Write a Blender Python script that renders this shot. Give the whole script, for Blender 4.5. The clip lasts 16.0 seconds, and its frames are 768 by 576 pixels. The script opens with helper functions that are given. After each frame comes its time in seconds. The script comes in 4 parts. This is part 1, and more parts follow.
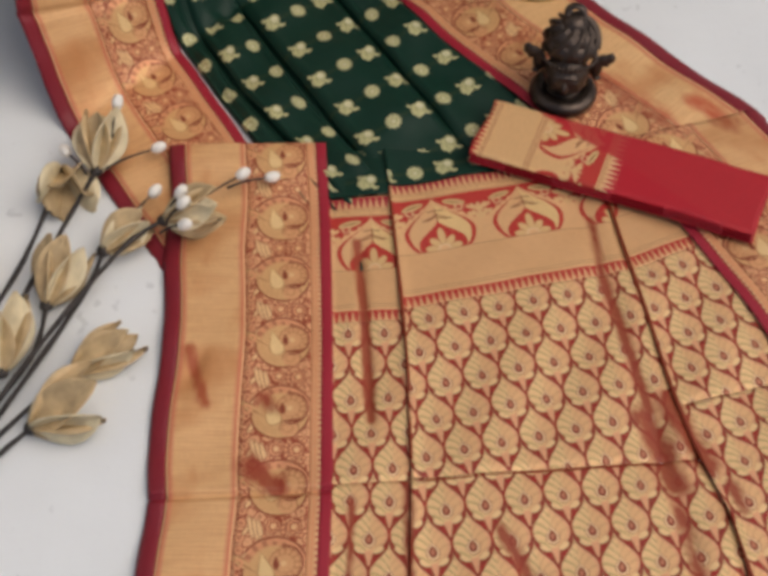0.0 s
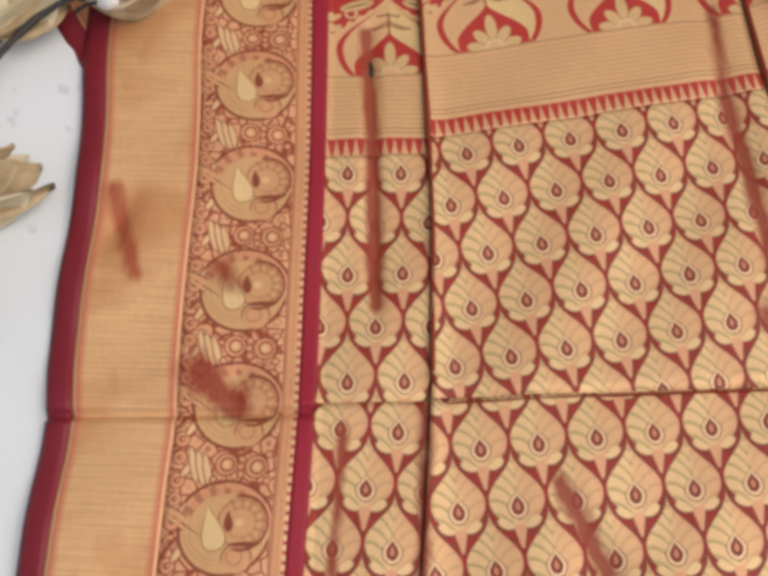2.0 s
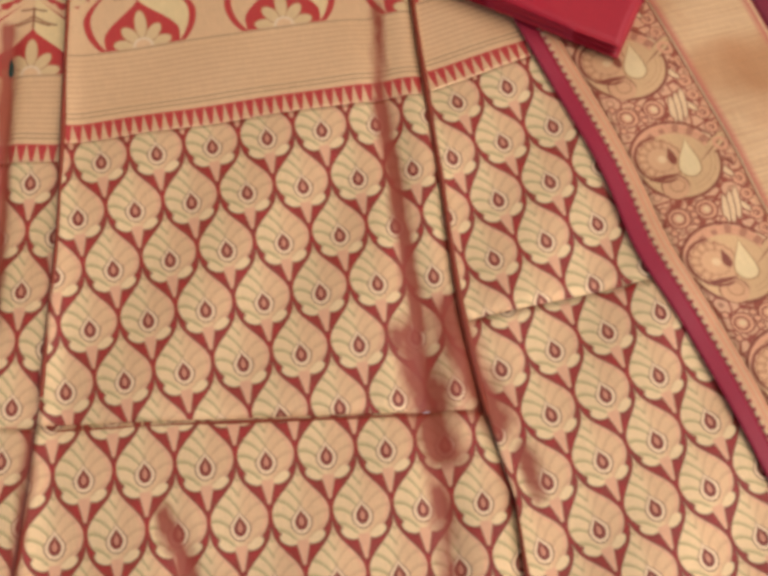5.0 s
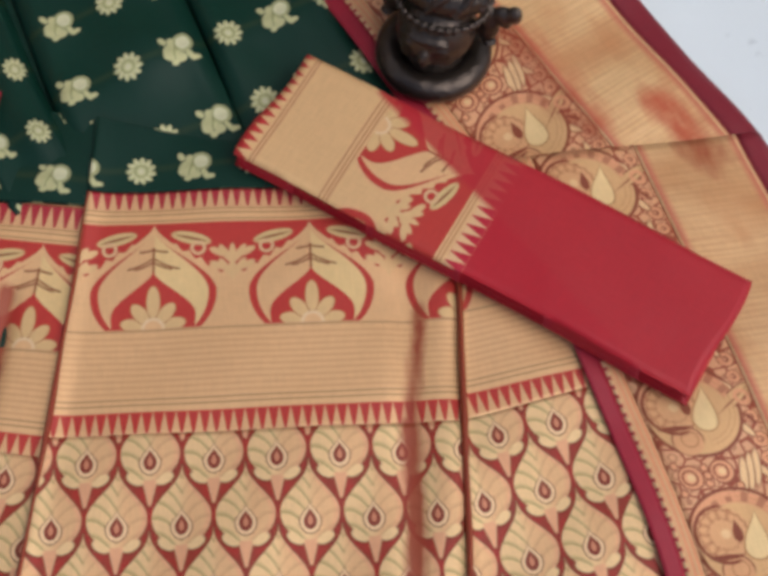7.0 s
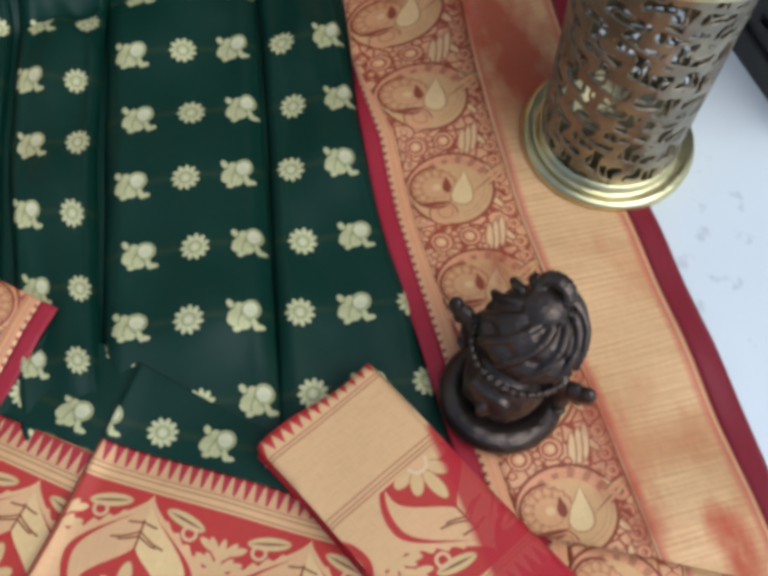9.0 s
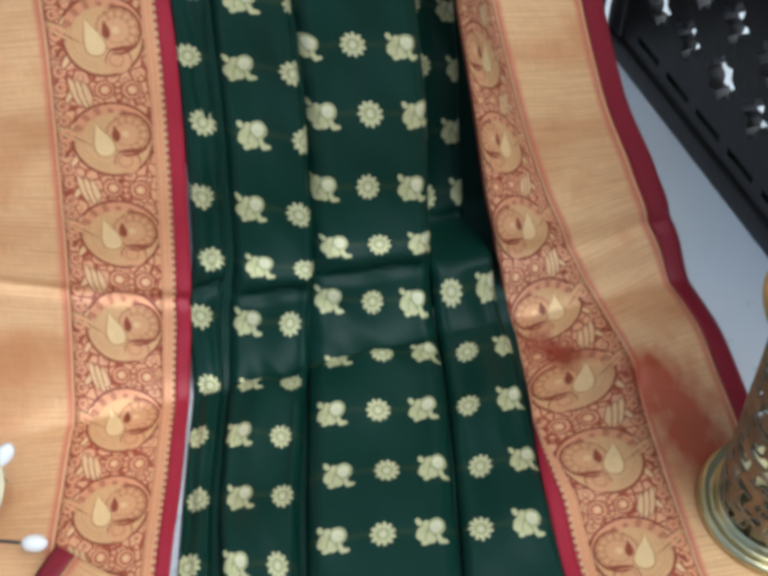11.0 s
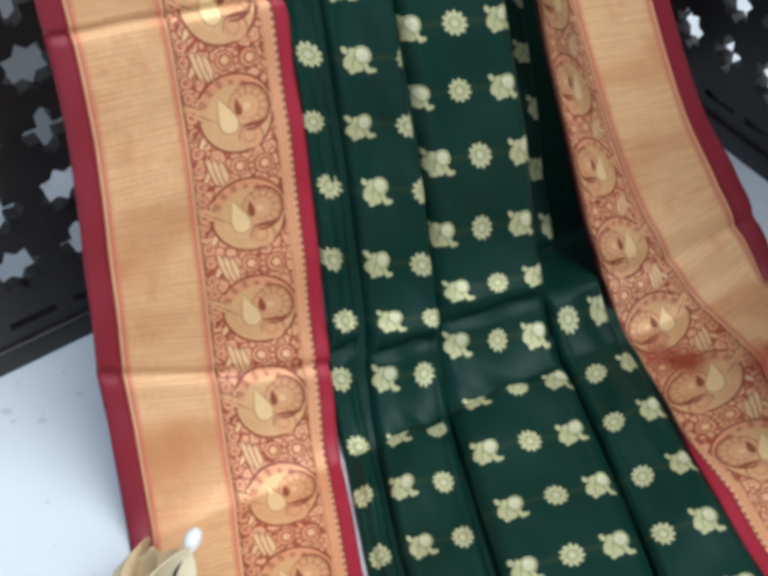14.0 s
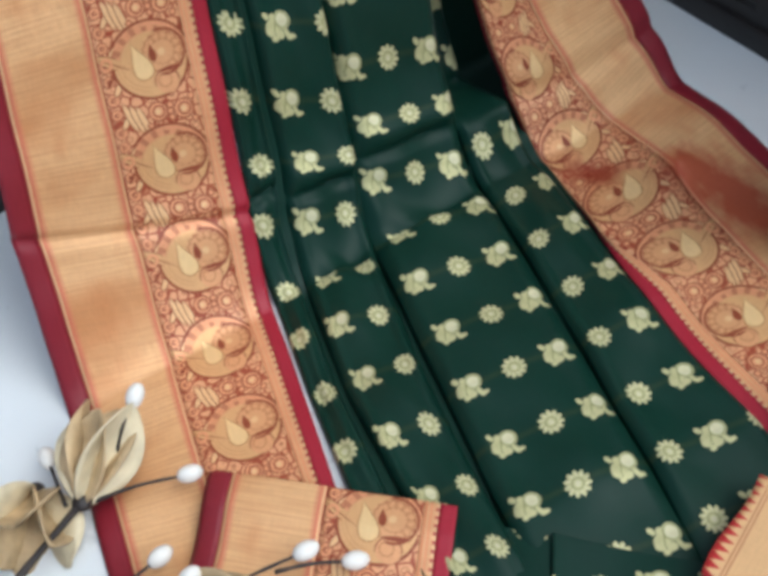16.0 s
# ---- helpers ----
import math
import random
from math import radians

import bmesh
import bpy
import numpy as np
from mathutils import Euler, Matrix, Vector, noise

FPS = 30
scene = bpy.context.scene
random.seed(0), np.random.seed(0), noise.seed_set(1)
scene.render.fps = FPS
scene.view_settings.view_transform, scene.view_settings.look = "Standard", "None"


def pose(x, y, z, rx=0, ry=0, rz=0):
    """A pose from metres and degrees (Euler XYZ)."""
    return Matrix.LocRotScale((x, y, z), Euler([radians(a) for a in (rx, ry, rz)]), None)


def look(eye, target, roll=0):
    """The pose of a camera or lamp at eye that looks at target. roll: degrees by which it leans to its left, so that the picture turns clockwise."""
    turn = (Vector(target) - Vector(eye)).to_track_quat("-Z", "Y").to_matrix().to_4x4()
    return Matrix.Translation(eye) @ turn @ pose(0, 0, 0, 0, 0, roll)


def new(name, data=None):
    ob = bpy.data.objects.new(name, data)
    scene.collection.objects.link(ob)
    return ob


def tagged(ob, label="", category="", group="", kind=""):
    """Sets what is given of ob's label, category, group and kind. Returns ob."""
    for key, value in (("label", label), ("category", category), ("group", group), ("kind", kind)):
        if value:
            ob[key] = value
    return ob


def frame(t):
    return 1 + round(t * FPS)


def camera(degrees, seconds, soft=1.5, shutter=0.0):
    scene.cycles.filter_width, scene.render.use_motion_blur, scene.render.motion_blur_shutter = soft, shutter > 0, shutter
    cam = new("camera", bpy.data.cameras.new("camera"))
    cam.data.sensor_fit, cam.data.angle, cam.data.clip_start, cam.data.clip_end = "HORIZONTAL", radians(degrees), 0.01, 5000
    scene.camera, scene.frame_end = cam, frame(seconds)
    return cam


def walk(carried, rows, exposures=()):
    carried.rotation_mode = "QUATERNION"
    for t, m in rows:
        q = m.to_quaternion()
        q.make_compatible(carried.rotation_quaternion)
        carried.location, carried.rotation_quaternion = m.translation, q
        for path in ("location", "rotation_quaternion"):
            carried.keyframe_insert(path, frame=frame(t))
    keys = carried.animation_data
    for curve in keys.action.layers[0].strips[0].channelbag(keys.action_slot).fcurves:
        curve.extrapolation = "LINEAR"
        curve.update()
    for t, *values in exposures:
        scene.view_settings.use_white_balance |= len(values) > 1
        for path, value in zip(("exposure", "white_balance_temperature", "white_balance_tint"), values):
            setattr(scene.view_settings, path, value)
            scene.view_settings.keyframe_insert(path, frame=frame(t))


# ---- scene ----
# camera: eye, target, roll by time
PATH = [
    (0, (0.0145, -0.6824, 1.0705), (0.0473, -0.1199, 0.2444), -0.06),
    (0.5, (-0.0062, -0.5666, 0.9931), (0.0381, -0.0725, 0.1249), 1.35),
    (1, (-0.0491, -0.4755, 0.8951), (0.0035, -0.0450, -0.0060), 3.09),
    (1.5, (-0.0227, -0.4368, 0.8076), (0.0025, -0.0315, -0.1062), 0.96),
    (2, (0.0386, -0.4166, 0.7677), (0.0404, -0.0355, -0.1569), -0.87),
    (2.5, (0.0630, -0.4111, 0.7573), (0.0690, -0.0552, -0.1772), 0.55),
    (3, (0.0980, -0.4120, 0.7561), (0.1125, -0.0624, -0.1807), 1.80),
    (3.5, (0.1409, -0.4003, 0.7674), (0.1671, -0.0658, -0.1746), 3.32),
    (4, (0.1938, -0.3928, 0.7678), (0.2274, -0.0648, -0.1763), 4.24),
    (6.5, (0.2905, -0.2109, 0.7355), (0.3171, 0.1080, -0.2119), 6.49),
    (7, (0.2700, -0.1564, 0.7216), (0.2686, 0.2180, -0.2057), 5.36),
    (7.5, (0.2634, -0.1219, 0.6947), (0.2576, 0.2878, -0.2175), 10.02),
    (8, (0.2914, -0.0698, 0.7063), (0.2346, 0.3482, -0.2003), 8.75),
    (8.5, (0.3027, -0.0319, 0.7124), (0.1939, 0.4005, -0.1827), 7.19),
    (9, (0.3033, -0.0127, 0.7235), (0.1594, 0.4359, -0.1586), 6.45),
    (9.5, (0.2926, 0.0001, 0.7406), (0.1104, 0.4750, -0.1204), 5.17),
    (10, (0.2675, -0.0014, 0.7715), (0.0488, 0.5104, -0.0594), 4.29),
    (12.5, (0.1581, -0.1134, 0.8112), (-0.1688, 0.5562, 0.1443), -1.90),
    (13, (0.1381, -0.1198, 0.8058), (-0.1668, 0.5539, 0.1326), -2.34),
    (13.5, (0.1186, -0.1325, 0.7938), (-0.1624, 0.5443, 0.1133), -3.15),
    (14, (0.0906, -0.1481, 0.7871), (-0.1672, 0.5283, 0.0972), -4.38),
    (14.5, (0.0678, -0.1541, 0.7745), (-0.1668, 0.5184, 0.0725), -5.28),
    (15, (0.0661, -0.1582, 0.7616), (-0.1501, 0.5108, 0.0505), -5.92),
    (15.5, (0.0620, -0.1656, 0.7498), (-0.1290, 0.4916, 0.0207), -6.00),
    (16, (0.0714, -0.1856, 0.7420), (-0.0889, 0.4563, -0.0078), -5.86),
]
cam = camera(35.5, 16.0, soft=4.4)
walk(cam, [(t, look(eye, target, roll)) for t, eye, target, roll in PATH],
     exposures=[(0.0, -0.28, 6900, 12), (3.5, 0.02, 6350, 10), (7.0, -0.14, 6100, 8), (9.5, 0.12, 5400, 3), (12.5, 0.38, 5400, 2), (16.0, 0.26, 5700, 4)])

# ---- light: a bright overcast sky and a wide soft sun from the window side ----
world = bpy.data.worlds.new("sky")
scene.world = world
world.use_nodes = True
wn = world.node_tree
sky = wn.nodes.new("ShaderNodeTexSky")
sky.sky_type = "NISHITA"
sky.sun_disc = False
sky.sun_elevation = radians(59)
sky.sun_rotation = radians(111)
sky.dust_density = 4.0
wn.links.new(sky.outputs[0], wn.nodes["Background"].inputs[0])
wn.nodes["Background"].inputs[1].default_value = 0.125
sun = new("sun", bpy.data.lights.new("sun", "SUN"))
sun.data.energy = 1.25
sun.data.angle = radians(50)
sun.data.color = (1.0, 0.95, 0.88)
sun.matrix_world = look((1.15, -0.45, 2.1), (0, 0, 0))


# ---- material helpers: arithmetic on shader sockets ----
class N:
    """A number in a node tree, with arithmetic."""

    def __init__(self, tree, s):
        self.t, self.s = tree, s

    def op(self, kind, *others, clamp=False):
        n = self.t.nodes.new("ShaderNodeMath")
        n.operation, n.use_clamp = kind, clamp
        for k, v in enumerate((self, *others)):
            if isinstance(v, N):
                self.t.links.new(v.s, n.inputs[k])
            else:
                n.inputs[k].default_value = v
        return N(self.t, n.outputs[0])

    def __add__(self, o): return self.op("ADD", o)
    def __sub__(self, o): return self.op("SUBTRACT", o)
    def __mul__(self, o): return self.op("MULTIPLY", o)
    def __truediv__(self, o): return self.op("DIVIDE", o)
    def __neg__(self): return self.op("MULTIPLY", -1.0)
    def __radd__(self, o): return self.op("ADD", o)
    def __rmul__(self, o): return self.op("MULTIPLY", o)

    def __rsub__(self, o): return (-self) + o
    def abs(self): return self.op("ABSOLUTE")
    def sqrt(self): return self.op("SQRT")
    def sin(self): return self.op("SINE")
    def cos(self): return self.op("COSINE")
    def atan2(self, o): return self.op("ARCTAN2", o)
    def pow(self, k): return self.op("POWER", k)
    def max(self, o): return self.op("MAXIMUM", o)
    def min(self, o): return self.op("MINIMUM", o)
    def near(self, period):
        """The offset from the nearest multiple of the period."""
        return self.op("ADD", period / 2).op("FLOORED_MODULO", period) - period / 2
    def cell(self, period): return (self / period + 0.5).op("FLOOR")
    def soft(self, width):
        """1 where positive, 0 where negative, over a short ramp."""
        return (self / width + 0.5).op("ADD", 0.0, clamp=True)


def length(x, y):
    return (x * x + y * y).sqrt()


def turned(x, y, degrees):
    c, s = math.cos(radians(degrees)), math.sin(radians(degrees))
    return x * c + y * s, y * c - x * s


E = 0.0006


def disc(x, y, r, e=E):
    return (r - length(x, y)).soft(e)


def oval(x, y, a, b, turn=0.0, e=E):
    x, y = turned(x, y, turn)
    return ((1.0 - length(x / a, y / b)) * min(a, b)).soft(e)


def ring(x, y, r, w, e=E):
    return (w - (length(x, y) - r).abs()).soft(e)


def drop(x, y, w, low, high, turn=0.0, e=E, full=0.8):
    """A teardrop with its tip up: half width w at the origin, round below, drawn out above."""
    x, y = turned(x, y, turn)
    q = y.min(0.0) / low
    below = (1.0 - q * q).max(0.0).sqrt()
    k = (y / high).max(0.0).min(1.0)
    above = ((k * math.pi).cos() * 0.5 + 0.5).pow(full)
    inside = below.min(above) * w - x.abs()
    return (inside.min(y + low).min(high - y)).soft(e)


def flower(x, y, r, petals, e=E):
    a = y.atan2(x)
    return (r * ((a * (petals / 2.0)).sin().abs() * 0.32 + 0.68) - length(x, y)).soft(e)


class Cloth:
    """A silk material under construction; coordinates in metres of cloth from the UV map."""

    def __init__(self, name, base, rough=0.45):
        self.m = bpy.data.materials.new(name)
        self.m.use_nodes = True
        self.t = t = self.m.node_tree
        self.b = t.nodes["Principled BSDF"]
        uv = t.nodes.new("ShaderNodeUVMap")
        sep = t.nodes.new("ShaderNodeSeparateXYZ")
        t.links.new(uv.outputs[0], sep.inputs[0])
        self.u, self.v = N(t, sep.outputs[0]), N(t, sep.outputs[1])
        self.uv = uv
        rgb = t.nodes.new("ShaderNodeRGB")
        rgb.outputs[0].default_value = (*base, 1)
        self.col = rgb.outputs[0]
        self.zari = None
        self.rough = rough

    def noise(self, scale, detail=3.0, stretch=(1, 1, 1)):
        mp = self.t.nodes.new("ShaderNodeMapping")
        mp.inputs["Scale"].default_value = stretch
        n = self.t.nodes.new("ShaderNodeTexNoise")
        n.inputs["Scale"].default_value = scale
        n.inputs["Detail"].default_value = detail
        self.t.links.new(self.uv.outputs[0], mp.inputs[0])
        self.t.links.new(mp.outputs[0], n.inputs["Vector"])
        return N(self.t, n.outputs["Fac"])

    def cells(self, scale, edge=False):
        """Distance to the nearest cell's middle, or to the nearest edge between cells."""
        n = self.t.nodes.new("ShaderNodeTexVoronoi")
        n.feature = "DISTANCE_TO_EDGE" if edge else "F1"
        n.inputs["Scale"].default_value = scale
        n.inputs["Randomness"].default_value = 0.7
        self.t.links.new(self.uv.outputs[0], n.inputs["Vector"])
        return N(self.t, n.outputs["Distance"]) / scale

    def paint(self, mask, color, zari=None):
        n = self.t.nodes.new("ShaderNodeMix")
        n.data_type = "RGBA"
        n.inputs["B"].default_value = (0, 0, 0, 1)
        self.t.links.new(mask.s, n.inputs[0])
        self.t.links.new(self.col, n.inputs[6])
        n.inputs[7].default_value = (*color, 1)
        self.col = n.outputs[2]
        if zari is not None:
            z = self.zari if self.zari is not None else mask * 0.0
            self.zari = z * (1.0 - mask) + mask * zari
        return self

    def done(self, sheen=0.0, metal=0.35, value=0.10, gloss=0.35, warp_shade=(0.27, 0.040, 0.016)):
        t = self.t
        # colour the marked tucks dark red in place of their shaded sheen
        if warp_shade:
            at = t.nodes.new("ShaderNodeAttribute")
            at.attribute_name = "pinch_shade"
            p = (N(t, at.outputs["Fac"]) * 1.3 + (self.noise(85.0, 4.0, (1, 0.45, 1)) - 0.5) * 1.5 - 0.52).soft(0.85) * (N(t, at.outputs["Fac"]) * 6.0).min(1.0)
            self.paint(p * 0.93, warp_shade, 0.1)
        # slow unevenness of the dye and fine thread grain
        var = (self.noise(9.0, 4.0) - 0.5) * value + (self.noise(700.0, 2.0, (1, 0.12, 1)) - 0.5) * 0.22 + (self.noise(900.0, 2.0, (0.1, 1, 1)) - 0.5) * 0.18 + 1.0
        mul = t.nodes.new("ShaderNodeMix")
        mul.data_type, mul.blend_type = "RGBA", "MULTIPLY"
        mul.inputs[0].default_value = 1.0
        comb = t.nodes.new("ShaderNodeCombineColor")
        for k in range(3):
            t.links.new(var.s, comb.inputs[k])
        t.links.new(self.col, mul.inputs[6])
        t.links.new(comb.outputs[0], mul.inputs[7])
        t.links.new(mul.outputs[2], self.b.inputs["Base Color"])
        self.b.inputs["Roughness"].default_value = self.rough
        self.b.inputs["Specular IOR Level"].default_value = gloss
        self.b.inputs["Sheen Weight"].default_value = sheen
        self.b.inputs["Sheen Roughness"].default_value = 0.4
        if self.zari is not None:
            t.links.new((self.zari * metal).s, self.b.inputs["Metallic"])
        bump = t.nodes.new("ShaderNodeBump")
        bump.inputs["Strength"].default_value = 0.5
        bump.inputs["Distance"].default_value = 0.004
        h = self.noise(38.0, 3.0) * 0.5 + self.noise(600.0, 2.0, (1, 0.15, 1)) * 0.06
        if self.zari is not None:
            h = h + self.zari * 0.05
        t.links.new(h.s, bump.inputs["Height"])
        t.links.new(bump.outputs[0], self.b.inputs["Normal"])
        return self.m


GOLD = (0.66, 0.385, 0.18)
PALE = (0.72, 0.50, 0.24)
PINK = (0.66, 0.27, 0.13)
RED = (0.42, 0.035, 0.025)
DEEP = (0.30, 0.05, 0.02)
CRIMSON = (0.31, 0.014, 0.030)
MAROON = (0.20, 0.012, 0.022)
GREEN = (0.0030, 0.026, 0.0165)
CREAM = (0.60, 0.52, 0.26)


def maroon_silk():
    c = Cloth("maroon_silk", MAROON, 0.5)
    return c.done()


def crimson_silk():
    return Cloth("crimson_silk", CRIMSON, 0.5).done()


def gold_tissue(name="gold_tissue", base=GOLD, rule=(0.70, 0.42, 0.20), patch_tone=(0.50, 0.21, 0.075), warp_shade=(0.33, 0.070, 0.025)):
    """Ruled gold tissue, browner in slow noise patches and pinker along both sides."""
    c = Cloth(name, base, 0.52)
    line = ((c.v.near(0.0042)).abs() - 0.0011).soft(0.0008)
    c.paint(line, rule, 1.0)
    c.paint((c.noise(7.0, 3.0, (0.8, 1.6, 1)) - 0.56).soft(0.16) * 0.75, patch_tone, 0.8)
    c.paint((c.noise(26.0, 3.0, (1, 0.5, 1)) - 0.60).soft(0.14) * 0.45, patch_tone, 0.8)
    fine = (c.noise(500.0, 2.0, (0.03, 1, 1)) - 0.55).soft(0.2) * 0.35
    c.paint(fine, (0.46, 0.22, 0.09), 0.8)
    side = (c.u.near(0.0706).abs() - 0.0290).soft(0.0040)
    c.paint(side * 0.85, (0.54, 0.15, 0.085), 0.5)
    edge = (0.0006 - (c.u.near(0.0706).abs() - 0.0335).abs()).soft(0.0006)
    c.paint(edge, PALE, 1.0)
    return c.done(metal=0.25, warp_shade=warp_shade)


def dot_tissue():
    """The narrow edging between peacocks and the crimson stripe: fine rules and a row of dots."""
    c = Cloth("pink_edging", PINK, 0.45)
    c.paint((0.0007 - (c.u.near(0.0035)).abs()).soft(0.0006), (0.62, 0.36, 0.17), 0.8)
    d = oval(c.u - 0.0105, c.v.near(0.0062), 0.0026, 0.0021)
    c.paint((c.u - 0.0088).soft(0.0006), CRIMSON, 0.0)
    c.paint(d, (0.66, 0.40, 0.20), 1.0)
    return c.done()


def peacock_tissue():
    """Round birds with a cream drop, feather leaves and curls between them, on dark red."""
    c = Cloth("peacock_tissue", (0.67, 0.34, 0.17), 0.46)
    P = 0.0815
    v, u = c.v.near(P), c.u
    w = (c.v - P / 2).near(P)
    c.zari = u * 0.0
    gold, rose, pale, ink = (0.64, 0.37, 0.165), (0.67, 0.31, 0.155), (0.73, 0.47, 0.235), (0.24, 0.055, 0.022)
    # scrolling ground: close curls parted by dark lines
    c.paint((0.00062 - c.cells(104.0, True)).soft(0.0006), (0.30, 0.06, 0.025), 0.0)
    c.paint((0.00045 - (c.cells(104.0) - 0.0026).abs()).soft(0.0006) * 0.6, ink, 0.0)
    for dv, r in ((0.004, 0.0044), (0.019, 0.0038)):
        b = (c.v - dv).near(P / 3)
        c.paint(disc(u - 0.0055, b, r * 1.25), ink, 0.0)
        c.paint(ring(u - 0.0055, b, r * 0.78, r * 0.30), rose, 1.0)
        c.paint(disc(u - 0.0060, b, r * 0.25), rose, 1.0)
    c.paint(oval(u - 0.0115, (c.v - 0.0120).near(P / 3), 0.0074, 0.0030, 58), ink, 0.0)
    c.paint(oval(u - 0.0115, (c.v - 0.0120).near(P / 3), 0.0062, 0.0020, 58), pale, 1.0)
    # field between the birds: feather leaves, two coiled rosettes, beads
    for k in range(3):
        c.paint(oval(u - 0.0150 - 0.0048 * k, w + 0.0020 * k - 0.001, 0.0030, 0.0128, 16), ink, 0.0)
        c.paint(oval(u - 0.0150 - 0.0048 * k, w + 0.0020 * k - 0.001, 0.0022, 0.0118, 16), pale, 1.0)
    for du, dw, r in ((0.0365, 0.0018, 0.0068), (0.0565, 0.0005, 0.0070)):
        c.paint(disc(u - du, w - dw, r + 0.0010), ink, 0.0)
        c.paint(disc(u - du, w - dw, r), rose, 1.0)
        c.paint(ring(u - du - 0.0006, w - dw, r * 0.64, 0.0006), ink, 0.0)
        c.paint(disc(u - du, w - dw, r * 0.34), pale, 1.0)
    for du, dw in ((0.0465, 0.0055), (0.0465, -0.0045), (0.0290, -0.0085), (0.0640, 0.0090), (0.0460, 0.0005), (0.0640, -0.0085)):
        c.paint(disc(u - du, w - dw, 0.0029), ink, 0.0)
        c.paint(disc(u - du, w - dw, 0.0020), rose, 1.0)
    # round body with a dark outline, broken at the neck
    far = length((u - 0.0395) / 0.0280, v / 0.0272)
    c.paint((1.08 - far).soft(0.03) * (0.004 - v - (u - 0.0395) * 0.3).soft(0.006), ink, 0.0)
    c.paint((1.10 - far).soft(0.03) * (v - 0.003).soft(0.004), rose, 1.0)
    rim_ = ((v.atan2(u - 0.0395) * 17.0).sin() - 0.2).soft(0.6)
    c.paint((1.10 - far).soft(0.03) * (far - 0.86).soft(0.03) * (v - 0.003).soft(0.004) * rim_ * 0.55, ink, 0.2)
    c.paint((1.0 - far).soft(0.03) * (1.0 - (v - 0.002).soft(0.006) * (far - 0.84).soft(0.05)), gold, 1.0)
    c.paint((1.16 - far).soft(0.03) * (far - 0.99).soft(0.03) * (u - 0.037).soft(0.004) * (v - 0.001).soft(0.004), rose, 1.0)
    # crest leaf on the outer side
    c.paint(oval(u - 0.0110, v - 0.0055, 0.0152, 0.0048, -32) * (far - 0.95).soft(0.05), ink, 0.0)
    c.paint(oval(u - 0.0110, v - 0.0055, 0.0145, 0.0038, -32), gold, 1.0)
    c.paint(oval(u - 0.0120, v - 0.0040, 0.0120, 0.0005, -32), ink, 0.3)
    # tail fan with scalloped rings, and the coil under it
    x, y = u - 0.0500, v - 0.0050
    rr = length(x, y)
    c.paint(disc(x, y, 0.0160), (0.65, 0.345, 0.16), 1.0)
    scallop = (y.atan2(x) * 9.0).sin().abs() * 0.0014
    for r, k in ((0.0158, 0.9), (0.0105, 0.5)):
        c.paint((0.0005 - (rr - r + scallop).abs()).soft(E) * k, (0.34, 0.12, 0.05), 0.3)
    c.paint(disc(x + 0.001, y, 0.0028), pale, 1.0)
    c.paint(disc(u - 0.0490, v + 0.0175, 0.0092), (0.66, 0.34, 0.16), 1.0)
    c.paint((0.0006 - (length(u - 0.0490, v + 0.0175) - 0.0094).abs()).soft(E) * (v + 0.019).soft(0.004) * 0.8, ink, 0.2)
    c.paint(ring(u - 0.0475, v + 0.0165, 0.0050, 0.0004) * 0.8, (0.36, 0.14, 0.05), 0.3)
    ang = y.atan2(x)
    c.paint(((ang * 13.0).sin() - 0.35).soft(0.5) * (rr - 0.0085).soft(E) * (0.0165 - rr).soft(E) * (x + y * 0.6 + 0.004).soft(0.004) * 0.55, (0.40, 0.15, 0.06), 0.3)
    c.paint((0.0010 - (rr - 0.0172).abs()).soft(E) * (x + 0.004).soft(0.004), ink, 0.0)
    c.paint(oval(u - 0.0535, v + 0.0085, 0.0098, 0.0017, 4), ink, 0.0)
    c.paint((0.0010 - (far - 1.16).abs() * 0.027).soft(E) * (v - 0.010 + (u - 0.0395) * 0.25).soft(0.004), ink, 0.0)
    c.paint(oval(u - 0.0065, v + 0.0090, 0.0050, 0.0014, 55), ink, 0.0)
    c.paint(ring(u - 0.0060, v - 0.0055, 0.0040, 0.0012), rose, 1.0)
    # breast feathers, head and the cream drop
    for r in (0.0215, 0.0245):
        c.paint(ring(u - 0.0380, v - 0.002, r, 0.0003) * (0.0 - (u - 0.0350)).soft(0.004) * 0.55, (0.42, 0.19, 0.08), 0.4)
    c.paint(drop(u - 0.0420, v - 0.0040, 0.0030, 0.0050, 0.0095, 6), ink, 0.0)
    c.paint(drop(u - 0.0335, v + 0.0060, 0.0080, 0.0076, 0.0250, 16), (0.38, 0.17, 0.06), 0.4)
    c.paint(drop(u - 0.0335, v + 0.0060, 0.0071, 0.0068, 0.0238, 16), (0.76, 0.54, 0.26), 1.0)
    return c.done(metal=0.25)


LW, LH = 0.0380, 0.0391


